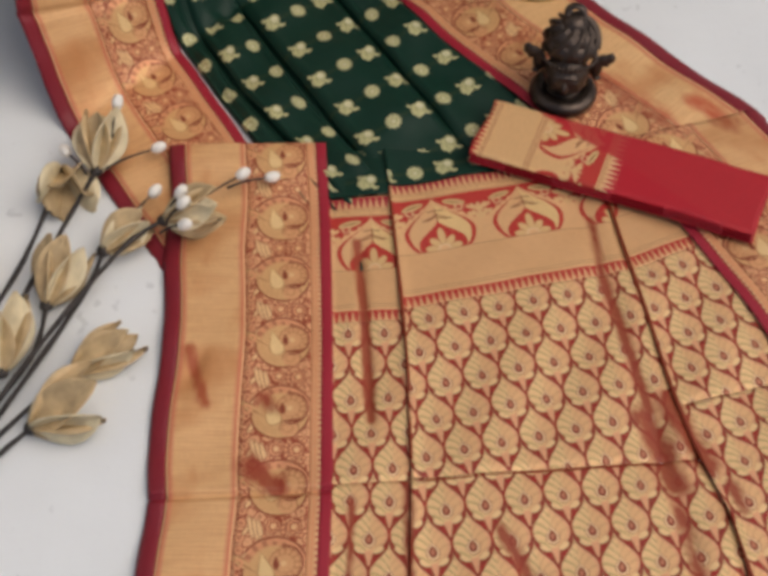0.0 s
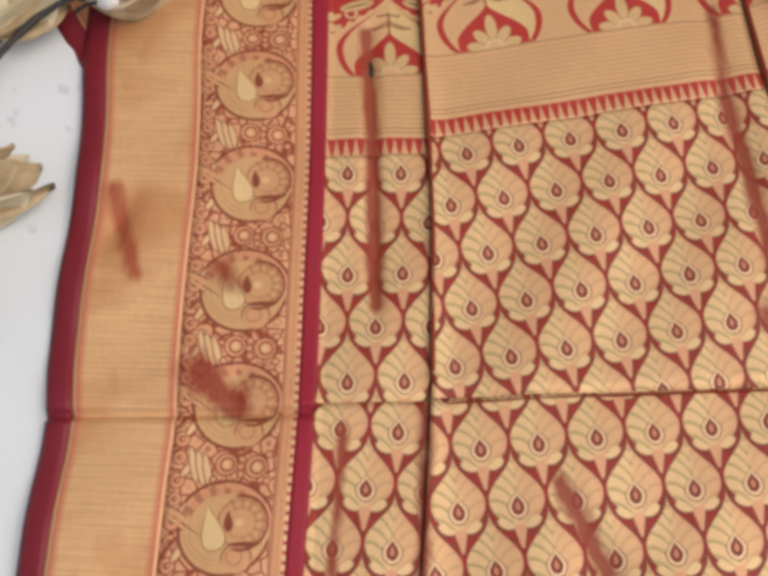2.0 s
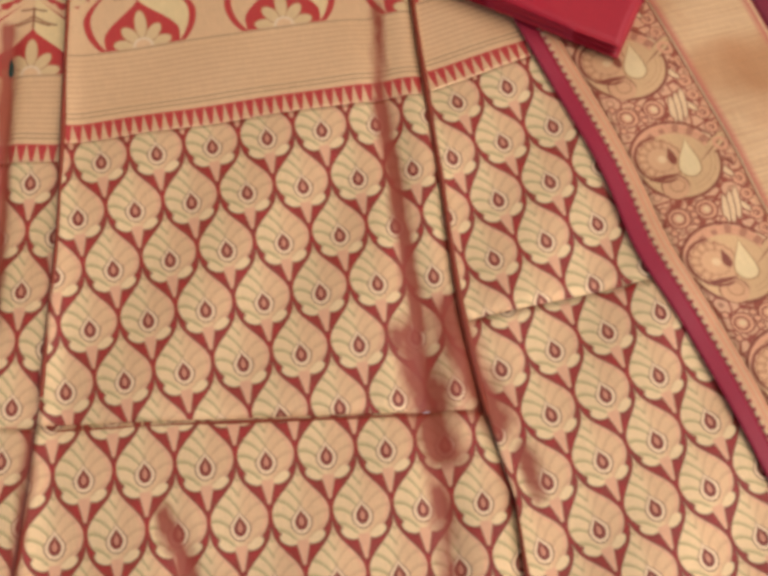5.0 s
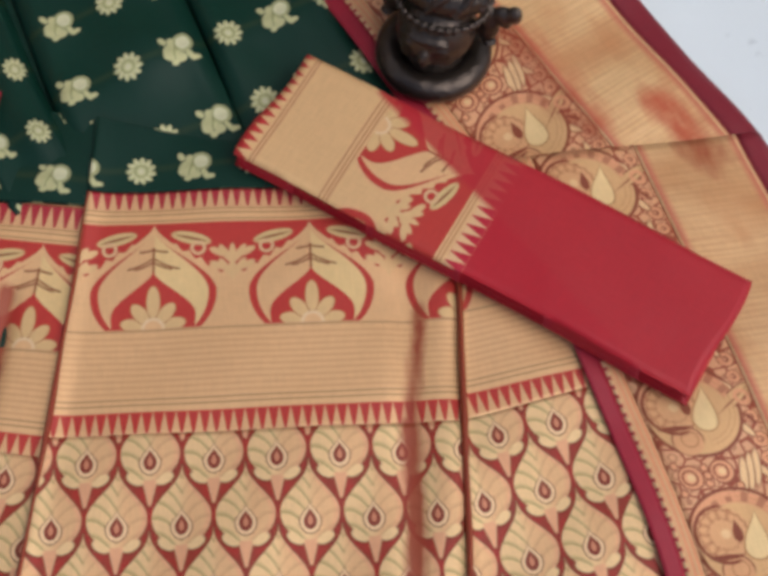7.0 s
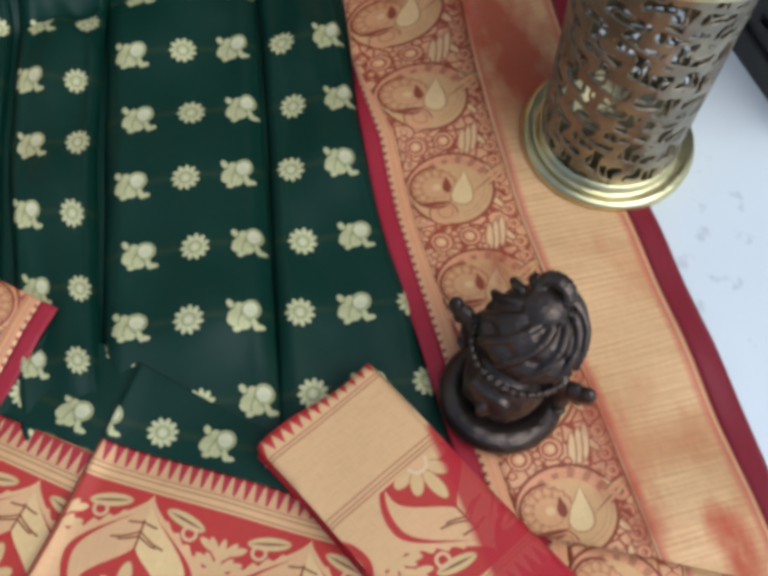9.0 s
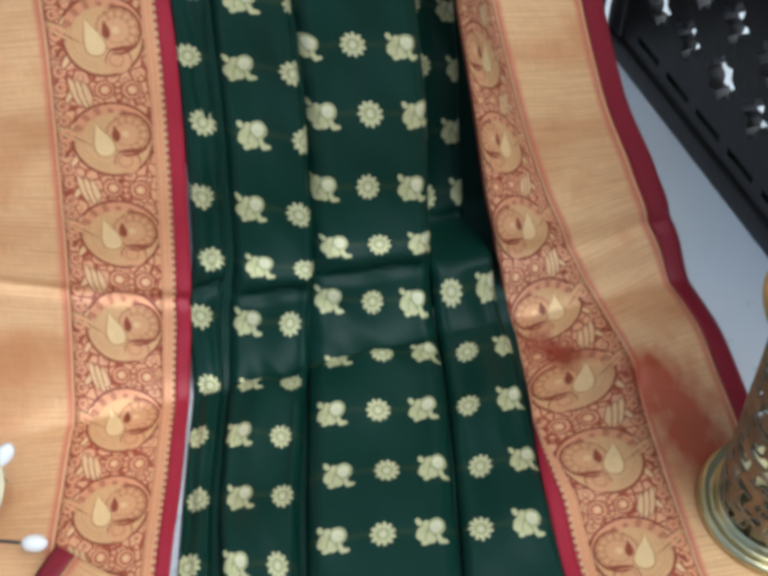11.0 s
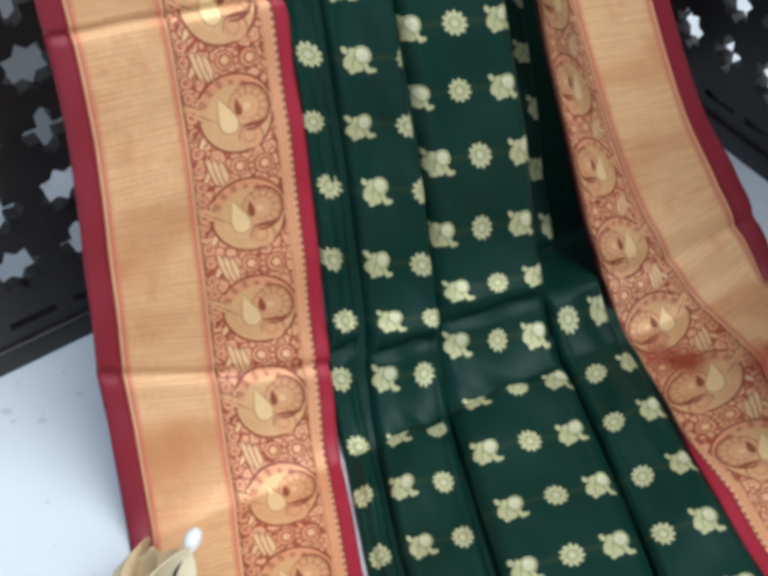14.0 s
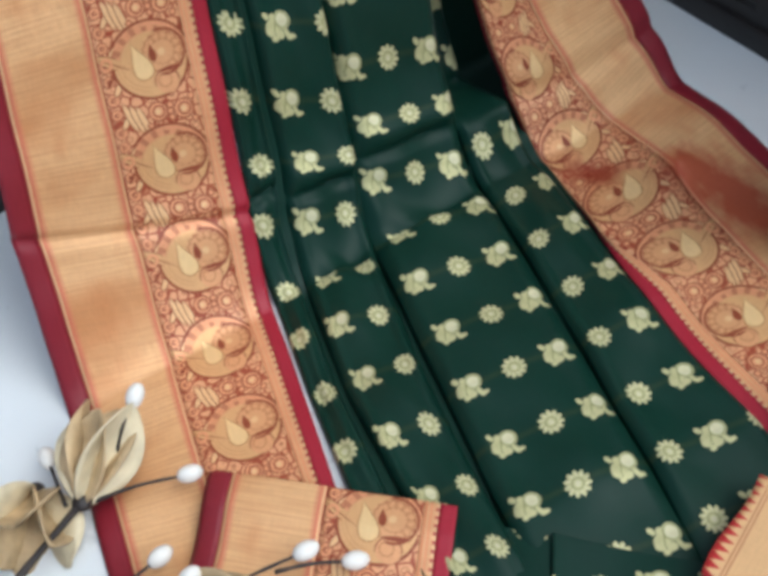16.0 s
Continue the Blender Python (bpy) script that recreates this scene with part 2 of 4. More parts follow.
def lattice_tissue():
    """Leaf drops in half-drop rows with an eye in each, parted by narrow red ogee lines."""
    c = Cloth("leaf_lattice_brocade", (0.34, 0.024, 0.014), 0.5)
    c.zari = c.u * 0.0
    c.paint((c.noise(120.0, 2.0) - 0.5).soft(0.3) * 0.6, (0.19, 0.035, 0.012), 0.0)
    gold, rosy, light, ink = (0.68, 0.405, 0.20), (0.67, 0.345, 0.185), (0.73, 0.50, 0.25), (0.17, 0.045, 0.018)
    for du, dv in ((0, 0), (LW / 2, LH)):
        x, y = (c.u - du).near(LW), (c.v - dv - 0.004).near(2 * LH) + 0.004
        ax = x.abs()
        # half width of the drop: drawn out above, round below
        k = ((y - 0.005) / 0.0310).max(0.0).min(1.0)
        q = ((0.005 - y) / 0.0168).max(0.0).min(1.0)
        half = ((k * math.pi).cos() * 0.5 + 0.5).pow(1.05).min((1.0 - q * q).max(0.0).sqrt()) * 0.0176 - ax
        half = half.min(0.0358 - y).min(y + 0.0116)
        lobe = oval(ax - 0.0088, y + 0.0108, 0.0056, 0.0031, 28)
        lobe_rim = oval(ax - 0.0088, y + 0.0108, 0.0066, 0.0042, 28)
        foot = ((0.0048 - (0.0 - y - 0.011).max(0.0) * 0.25 - ax).min(y + 0.0268).min(-0.0105 - y))
        dark = (half + 0.0011).soft(E) * ((y - 0.011).soft(0.006) + (0.002 - y).soft(0.006)).min(1.0)
        c.paint(dark.max(lobe_rim) * 0.9, ink, 0.1)
        c.paint((foot + 0.0008).soft(E) * 0.7, ink, 0.1)
        c.paint(foot.soft(E), rosy, 1.0)
        body = half.soft(E)
        c.paint(body, gold, 1.0)
        c.paint(body * (0.0 - x + 0.001).soft(0.006) * 0.8, light, 1.0)
        c.paint(body * (0.0030 - half).soft(0.003) * (x - 0.004).soft(0.008) * 0.5, (0.70, 0.33, 0.19), 1.0)
        c.paint(lobe, light, 1.0)
        # overlapping feathers, each with a shaded under edge
        for k_, most in ((-1, 0.80), (1, 0.42)):
            bend = y - (x * k_).max(0.0) * 1.7 + x * x * 55.0
            step = bend.op("FLOORED_MODULO", 0.0092)
            c.paint(body * (0.0022 - step).soft(0.0026) * (x * k_ + 0.0008).soft(0.002) * most, (0.36, 0.27, 0.10) if k_ < 0 else (0.45, 0.25, 0.11), 0.4)
        c.paint(drop(x, y + 0.0006, 0.0068, 0.0080, 0.0112), ink, 0.3)
        c.paint(drop(x, y + 0.0006, 0.0061, 0.0074, 0.0106), (0.76, 0.52, 0.29), 1.0)
        c.paint(drop(x, y + 0.0006, 0.0040, 0.0052, 0.0078), (0.20, 0.030, 0.013), 0.0)
        c.paint(drop(x, y + 0.0006, 0.0016, 0.0026, 0.0044), (0.55, 0.22, 0.12), 1.0)
    return c.done(metal=0.25)


def teeth(c, base, tall, period, point_up, color=RED, gold=(0.64, 0.37, 0.18)):
    """A row of gold spikes on red, from v = base over tall metres."""
    k = (c.v - base) / tall
    if not point_up:
        k = 1.0 - k
    inside = (c.v - base).soft(E) * (base + tall - c.v).soft(E)
    c.paint(inside, color, 0.0)
    spike = ((1.0 - k) * (period * 0.40) - c.u.near(period).abs()).soft(E)
    c.paint(inside * spike, gold, 1.0)


def arches(c, shift, base, field, P=0.1005):
    """Onion arches with a half flower, and leaf sprays on red between them."""
    u = (c.u - shift).near(P)
    w = (c.u - shift + P / 2).near(P)
    y = c.v - base
    gold, pale, ink = (0.69, 0.41, 0.20), (0.72, 0.50, 0.23), (0.22, 0.06, 0.02)
    # red ground between the tips
    red = (y - 0.032 - w.abs() * 0.62 - (w.near(0.008).abs()) * 0.9).soft(E) * field
    c.paint(red, RED, 0.0)
    onion = (y - 0.024)
    c.paint(drop(u, onion, 0.0425, 0.037, 0.0480) * field, gold, 1.0)
    c.paint(drop(u, onion, 0.0400, 0.036, 0.0430) * field, RED, 0.0)
    c.paint(drop(u, onion, 0.0350, 0.035, 0.0440) * field, gold, 1.0)
    c.paint(drop(u, onion, 0.0345, 0.035, 0.0430) * field * (u - 0.0005).soft(0.001), pale, 1.0)
    # drooping twig above the flame
    for l, yy, fall in ((0.0165, 0.0475, 0.75), (0.0120, 0.0445, 0.62), (0.0090, 0.0535, 0.35)):
        arm = y - yy + u.abs() * fall - u * u * 18.0
        c.paint((0.0007 - arm.abs()).soft(E) * (l - u.abs()).soft(E) * field, ink, 0.0)
    c.paint((0.0007 - u.abs()).soft(E) * (y - 0.036).soft(E) * (0.055 - y).soft(E) * field, ink, 0.0)
    # red flame and half flower
    c.paint(drop(u, y - 0.0085, 0.0268, 0.034, 0.0300) * field, RED, 0.0)
    for k in (-2, 2, -1, 1, 0):
        a = 39 * k
        dx, dy = math.sin(radians(a)), math.cos(radians(a))
        far = 0.0130 if k else 0.0175
        c.paint(oval(u - dx * far, y - dy * far, 0.0047, 0.0084 if k else 0.0112, -a) * field, (0.40, 0.14, 0.05), 0.2)
        c.paint(oval(u - dx * far, y - dy * far, 0.0041, 0.0078 if k else 0.0106, -a) * field, (0.66, 0.43, 0.20), 1.0)
    c.paint(disc(u, y, 0.0074) * field, (0.72, 0.52, 0.30), 1.0)
    c.paint(disc(u, y, 0.0055) * field, gold, 1.0)
    # leaf spray between the arches
    for k in (-2, 2, -1, 1, 0):
        for j, yy in enumerate((0.0395, 0.0490)):
            c.paint(oval(w - 0.0046 * k, y - yy - 0.0012 * abs(k), 0.0024, 0.0080 - 0.001 * abs(k), -32 * k) * field, (0.66, 0.42, 0.20), 1.0)
    for s in (1, -1):
        c.paint(oval(w * s - 0.0265, y - 0.0615, 0.0130, 0.0042, 14) * field, (0.62, 0.44, 0.20), 1.0)
        c.paint(oval(w * s - 0.0265, y - 0.0615, 0.0100, 0.0008, 14) * field, ink, 0.2)
        c.paint(ring(w * s - 0.0220, y - 0.0545, 0.0040, 0.0011) * field, (0.66, 0.42, 0.22), 1.0)


def arch_tissue():
    """The broad cross band: spikes, plain ruled tissue, arches, spikes."""
    c = Cloth("arch_brocade", (0.69, 0.41, 0.20), 0.45)
    c.zari = c.u * 0.0 + 1.0
    rules = (0.0655 - c.v).soft(E) * (c.v - 0.024).soft(E)
    c.paint(rules * (c.v.near(0.0040).abs() - 0.0012).soft(E) * 0.42, (0.50, 0.25, 0.10), 1.0)
    for y in (0.0185, 0.0220, 0.0670, 0.1425, 0.1470, 0.1500):
        c.paint((0.0005 - (c.v - y).abs()).soft(E), (0.36, 0.20, 0.08), 0.3)
    arches(c, 0.041, 0.0680, (c.v - 0.0680).soft(E) * (0.1405 - c.v).soft(E))
    teeth(c, 0.0, 0.0140, 0.0070, True)
    teeth(c, 0.1515, 0.0150, 0.0070, True, (0.36, 0.025, 0.035))
    return c.done(metal=0.25)


def blouse_tissue():
    """Crimson silk whose end is woven like the cross band; u runs along the piece from its woven end."""
    c = Cloth("blouse_silk", (0.40, 0.008, 0.019), 0.5)
    along, across = c.u, c.v
    band = (0.166 - along).soft(E)
    c.paint(band, (0.68, 0.42, 0.20), 1.0)
    for x in (0.0100, 0.0125, 0.0620, 0.0650, 0.0675, 0.1480, 0.1505):
        c.paint((0.0006 - (along - x).abs()).soft(E), (0.44, 0.20, 0.09), 0.3)
    c.u, c.v = across, along
    arches(c, 0.066, 0.0700, (along - 0.0700).soft(E) * (0.1460 - along).soft(E))
    lap = (across - 0.0870 + (along - 0.0560).max(0.0) * 0.36).soft(0.005) * (along - 0.0560).soft(0.004)
    spikes = (along - 0.1530).soft(E) * (0.1660 - along).soft(E)
    c.paint(spikes, (0.42, 0.012, 0.030), 0.0)
    c.paint(spikes * ((0.1660 - along) / 0.013 * 0.0033 - across.near(0.0072).abs()).soft(E), (0.68, 0.42, 0.22), 1.0)
    c.paint((0.0085 - along).soft(E) * ((0.0085 - along) / 0.0085 * 0.0031 - across.near(0.0072).abs()).soft(E), (0.46, 0.03, 0.03), 0.0)
    c.paint(lap * 0.92, (0.40, 0.014, 0.022), 0.0)
    return c.done(metal=0.25)


def green_silk():
    """Bottle green silk with rows of small rosettes and bird sprigs in gold."""
    c = Cloth("green_brocade", GREEN, 0.52)
    PU, PV = 0.0365, 0.0535
    stagger = (c.v.cell(PV).op("FLOORED_MODULO", 2.0) - 0.5) * 0.005
    x, y = (c.u - stagger).near(PU), c.v.near(PV)
    col = (c.u - stagger).cell(PU)
    odd = col.op("FLOORED_MODULO", 2.0)
    even = 1.0 - odd
    gold, light, dark = (0.50, 0.48, 0.25), (0.64, 0.62, 0.40), (0.22, 0.23, 0.09)
    # rosette
    c.paint(flower(x, y, 0.0100, 11) * even, gold, 0.8)
    c.paint(((y.atan2(x) * 11.0).sin() - 0.2).soft(0.6) * (length(x, y) - 0.0042).soft(E) * flower(x, y, 0.0092, 11) * even * 0.55, light, 0.8)
    c.paint(ring(x, y, 0.0042, 0.0005) * even * 0.8, dark, 0.2)
    c.paint(disc(x, y, 0.0022) * even, light, 0.8)
    # bird sprig
    bx, by = x * 1.10, y * 1.10
    for px, py, a, b, tu in ((0.0035, 0.0035, 0.0075, 0.0075, 0), (-0.0055, 0.0, 0.0075, 0.0055, 20), (-0.0105, 0.0085, 0.0024, 0.0036, 30),
                             (-0.0095, -0.0045, 0.0042, 0.0030, -30), (-0.001, -0.0070, 0.0042, 0.0034, 0), (0.0060, -0.0075, 0.0022, 0.0048, 20),
                             (0.0095, -0.0095, 0.0036, 0.0020, 0), (-0.0065, -0.0095, 0.0030, 0.0022, 10), (-0.0045, 0.0065, 0.0030, 0.0034, 0)):
        c.paint(oval(bx - px, by - py, a, b, tu) * odd, gold, 0.8)
    c.paint(disc(bx - 0.0038, by - 0.0038, 0.0056) * odd, light, 0.8)
    c.paint(ring(bx - 0.0035, by - 0.0035, 0.0060, 0.0005) * odd, dark, 0.2)
    c.paint((0.0005 - (bx + 0.004 - by * 0.4).abs()).soft(E) * oval(bx + 0.006, by, 0.006, 0.005) * odd, dark, 0.2)
    # faint weft bars between the rows
    c.paint((0.0022 - (c.v.near(PV) - 0.001).abs()).soft(0.002) * 0.12, (0.10, 0.10, 0.02), 0.2)
    return c.done(metal=0.3, gloss=0.22, value=0.5, warp_shade=None)


M = dict(maroon=maroon_silk(), crimson=crimson_silk(), gold=gold_tissue(), dots=dot_tissue(), peacock=peacock_tissue(),
         lattice=lattice_tissue(), arch=arch_tissue(), green=green_silk(), blouse=blouse_tissue())
# same weave as gold, with the far border's bright sheen put into its colour
M["gold_lit"] = gold_tissue("gold_tissue_lit", (0.71, 0.43, 0.205), (0.75, 0.48, 0.23), (0.58, 0.25, 0.10), (0.46, 0.085, 0.034))
M["green_plain"] = Cloth("green_silk_plain", GREEN, 0.5).done(gloss=0.22)
M["blouse_plain"] = Cloth("blouse_silk_plain", (0.36, 0.008, 0.017), 0.5).done()
# rust red for the strips that stand in for fold shade
M["shade_red"] = Cloth("rust_red_shade", (0.25, 0.038, 0.014), 0.5).done()


def plain(name, color, rough=0.5, metal=0.0, spread=0.25, scale=30.0, bump=0.0, bscale=80.0, dark=None):
    m = bpy.data.materials.new(name)
    m.use_nodes = True
    t = m.node_tree
    b = t.nodes["Principled BSDF"]
    co = t.nodes.new("ShaderNodeTexCoord")
    n1 = t.nodes.new("ShaderNodeTexNoise")
    n1.inputs["Scale"].default_value = scale
    n1.inputs["Detail"].default_value = 6.0
    t.links.new(co.outputs["Object"], n1.inputs["Vector"])
    ramp = t.nodes.new("ShaderNodeValToRGB")
    d = dark or tuple(v * (1 - spread) for v in color)
    ramp.color_ramp.elements[0].position, ramp.color_ramp.elements[1].position = 0.32, 0.68
    ramp.color_ramp.elements[0].color, ramp.color_ramp.elements[1].color = (*d, 1), (*color, 1)
    t.links.new(n1.outputs["Fac"], ramp.inputs[0])
    t.links.new(ramp.outputs[0], b.inputs["Base Color"])
    b.inputs["Roughness"].default_value, b.inputs["Metallic"].default_value = rough, metal
    if bump:
        n2 = t.nodes.new("ShaderNodeTexNoise")
        n2.inputs["Scale"].default_value = bscale
        n2.inputs["Detail"].default_value = 5.0
        t.links.new(co.outputs["Object"], n2.inputs["Vector"])
        bp = t.nodes.new("ShaderNodeBump")
        bp.inputs["Distance"].default_value = bump
        bp.inputs["Strength"].default_value = 1.0
        t.links.new(n2.outputs["Fac"], bp.inputs["Height"])
        t.links.new(bp.outputs[0], b.inputs["Normal"])
    return m


M["floor"] = plain("white_marble", (0.76, 0.80, 0.815), 0.45, 0, 0.08, 5.0, 0.0006, 60.0)
t = M["floor"].node_tree
co = t.nodes.new("ShaderNodeTexCoord")
n1, n2 = t.nodes.new("ShaderNodeTexNoise"), t.nodes.new("ShaderNodeTexNoise")
for n, sc in ((n1, 55.0), (n2, 9.0)):
    n.inputs["Scale"].default_value, n.inputs["Detail"].default_value = sc, 5.0
    t.links.new(co.outputs["Object"], n.inputs["Vector"])
fleck = (N(t, n1.outputs["Fac"]) + N(t, n2.outputs["Fac"]) * 0.5 - 0.945).soft(0.06) * 0.25
mixed = t.nodes.new("ShaderNodeMix")
mixed.data_type = "RGBA"
mixed.inputs[7].default_value = (0.22, 0.24, 0.25, 1)
base = t.nodes["Principled BSDF"].inputs["Base Color"]
t.links.new(base.links[0].from_socket, mixed.inputs[6])
t.links.new(fleck.s, mixed.inputs[0])
t.links.new(mixed.outputs[2], base)
M["wood"] = plain("dark_wood", (0.020, 0.016, 0.015), 0.4, 0, 0.5, 20.0, 0.0008, 90.0)
M["brass"] = plain("aged_brass", (0.80, 0.72, 0.40), 0.33, 1.0, 0.35, 25.0, 0.0006, 120.0)
M["pierced"] = plain("dark_brass", (0.36, 0.31, 0.22), 0.38, 0.9, 0.5, 40.0, 0.0006, 150.0)
M["bronze"] = plain("dark_bronze", (0.085, 0.064, 0.052), 0.32, 0.75, 0.5, 40.0, 0.0012, 160.0)
M["petal"] = plain("dry_petal", (0.60, 0.44, 0.24), 0.6, 0, 0.45, 45.0, 0.0012, 120.0)
M["petal_in"] = plain("dry_petal_pale", (0.74, 0.64, 0.42), 0.6, 0, 0.3, 45.0, 0.0012, 120.0)
M["stem"] = plain("dark_stem", (0.035, 0.028, 0.026), 0.6, 0, 0.5, 60.0, 0.0010, 200.0)
M["berry"] = plain("white_berry", (0.82, 0.80, 0.74), 0.5, 0, 0.08, 80.0)


# ---- mesh helpers ----
def part(name, bm, material, parent=None, label="", smooth=True):
    me = bpy.data.meshes.new(name)
    bm.to_mesh(me)
    bm.free()
    me.materials.append(material)
    if smooth:
        me.polygons.foreach_set("use_smooth", [True] * len(me.polygons))
    ob = new(name, me)
    if parent is not None:
        ob.parent = parent
    if label:
        tagged(ob, label)
    return ob


def thing(name, label, category, where=(0, 0, 0), group="", kind=""):
    ob = new(name)
    ob.location = where
    return tagged(ob, label, category, group, kind)


def rail(points, knots=None):
    """A smooth plan curve through the points, over 0 to 1, by length or by the given knots."""
    p = np.array(points, float)
    d = np.r_[0, np.cumsum(np.hypot(*np.diff(p, axis=0).T))] if knots is None else np.array(knots, float) - knots[0]
    d /= d[-1]
    m = np.gradient(p, d, axis=0)

    def at(s):
        s = np.clip(np.atleast_1d(s), 0, 1)
        k = np.clip(np.searchsorted(d, s, side="right") - 1, 0, len(d) - 2)
        h = d[k + 1] - d[k]
        x = ((s - d[k]) / h)[:, None]
        h = h[:, None]
        return ((2 * x**3 - 3 * x**2 + 1) * p[k] + (x**3 - 2 * x**2 + x) * h * m[k] + (-2 * x**3 + 3 * x**2) * p[k + 1] + (x**3 - x**2) * h * m[k + 1])
    return at


CLIMB_D = np.linspace(-0.1, 0.4, 1001)
CLIMB_Z = np.interp(CLIMB_D, [0, 0.010, 0.017, 0.034, 0.055, 0.0635, 0.074, 0.085, 0.30], [0, 0.008, 0.016, 0.042, 0.088, 0.115, 0.165, 0.220, 1.35])
CLIMB_Z = np.convolve(np.pad(CLIMB_Z, 12, mode="edge"), np.hanning(27)[1:-1] / np.hanning(27).sum(), mode="valid")


def climb(x, y):
    """How far a point of the plan lies past the line where the cloth leaves the floor."""
    return (y - 0.583 - 0.98 * x) / 1.4


def rise(x, y):
    """Height of the cloth where it climbs towards the screen."""
    return np.interp(climb(x, y), CLIMB_D, CLIMB_Z)


def lifted(x, y, h):
    """The point h above the lying or climbing cloth, square to it."""
    d = climb(x, y)
    m = (np.interp(d + 0.003, CLIMB_D, CLIMB_Z) - np.interp(d - 0.003, CLIMB_D, CLIMB_Z)) / 0.006 / 1.4
    k = 1 / np.sqrt(1 + m * m * (1 + 0.98**2))
    h = h - 0.0085 * (1 - k)
    return x + 0.98 * m * k * h, y - m * k * h, np.interp(d, CLIMB_D, CLIMB_Z) + k * h


# tuck shade and red sheen, painted in: a line in plan, half width, strength
PINCH_SHADES = [
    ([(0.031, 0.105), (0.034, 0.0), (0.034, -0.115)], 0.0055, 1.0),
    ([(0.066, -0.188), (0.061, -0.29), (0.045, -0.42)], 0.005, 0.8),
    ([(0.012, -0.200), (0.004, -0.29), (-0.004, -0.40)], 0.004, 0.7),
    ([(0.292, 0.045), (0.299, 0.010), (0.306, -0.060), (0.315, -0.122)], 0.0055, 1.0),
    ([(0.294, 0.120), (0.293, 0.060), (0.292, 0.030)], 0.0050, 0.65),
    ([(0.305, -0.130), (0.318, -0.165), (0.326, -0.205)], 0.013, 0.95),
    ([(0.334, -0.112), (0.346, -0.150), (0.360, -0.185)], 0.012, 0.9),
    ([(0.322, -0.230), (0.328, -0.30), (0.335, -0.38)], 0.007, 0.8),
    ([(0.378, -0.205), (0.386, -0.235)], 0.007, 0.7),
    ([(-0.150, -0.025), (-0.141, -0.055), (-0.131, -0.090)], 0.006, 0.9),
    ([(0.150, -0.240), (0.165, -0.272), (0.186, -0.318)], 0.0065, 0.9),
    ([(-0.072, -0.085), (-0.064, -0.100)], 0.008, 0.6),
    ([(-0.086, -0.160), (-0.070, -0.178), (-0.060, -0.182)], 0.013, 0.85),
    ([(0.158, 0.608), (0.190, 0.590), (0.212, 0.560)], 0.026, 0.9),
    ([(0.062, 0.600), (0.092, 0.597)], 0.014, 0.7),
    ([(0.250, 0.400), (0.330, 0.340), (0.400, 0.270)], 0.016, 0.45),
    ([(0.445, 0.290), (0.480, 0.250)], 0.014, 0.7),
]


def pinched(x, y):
    """How strongly the tucks' shade is painted at each point of the plan, 0 to 1."""
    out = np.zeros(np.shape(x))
    for line, wide, most in PINCH_SHADES:
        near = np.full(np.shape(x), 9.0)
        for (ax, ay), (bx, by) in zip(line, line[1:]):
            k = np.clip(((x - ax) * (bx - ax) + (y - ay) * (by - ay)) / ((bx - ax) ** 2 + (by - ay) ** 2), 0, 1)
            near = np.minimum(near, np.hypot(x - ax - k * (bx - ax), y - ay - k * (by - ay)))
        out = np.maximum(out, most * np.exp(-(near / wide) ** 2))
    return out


def keep_pinch_shade(ob, x, y):
    a = ob.data.attributes.new("pinch_shade", "FLOAT", "POINT")
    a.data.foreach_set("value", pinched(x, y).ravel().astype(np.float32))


def ripple(x, y):
    """Slow unevenness of cloth lying loose."""
    return 0.0012 * np.sin(31 * x + 17 * y) * np.sin(23 * y - 9 * x + 1.3) + 0.0008 * np.sin(61 * x - 40 * y)


def groove(d, w, deep):
    return -deep * np.exp(-(d / w) ** 2)


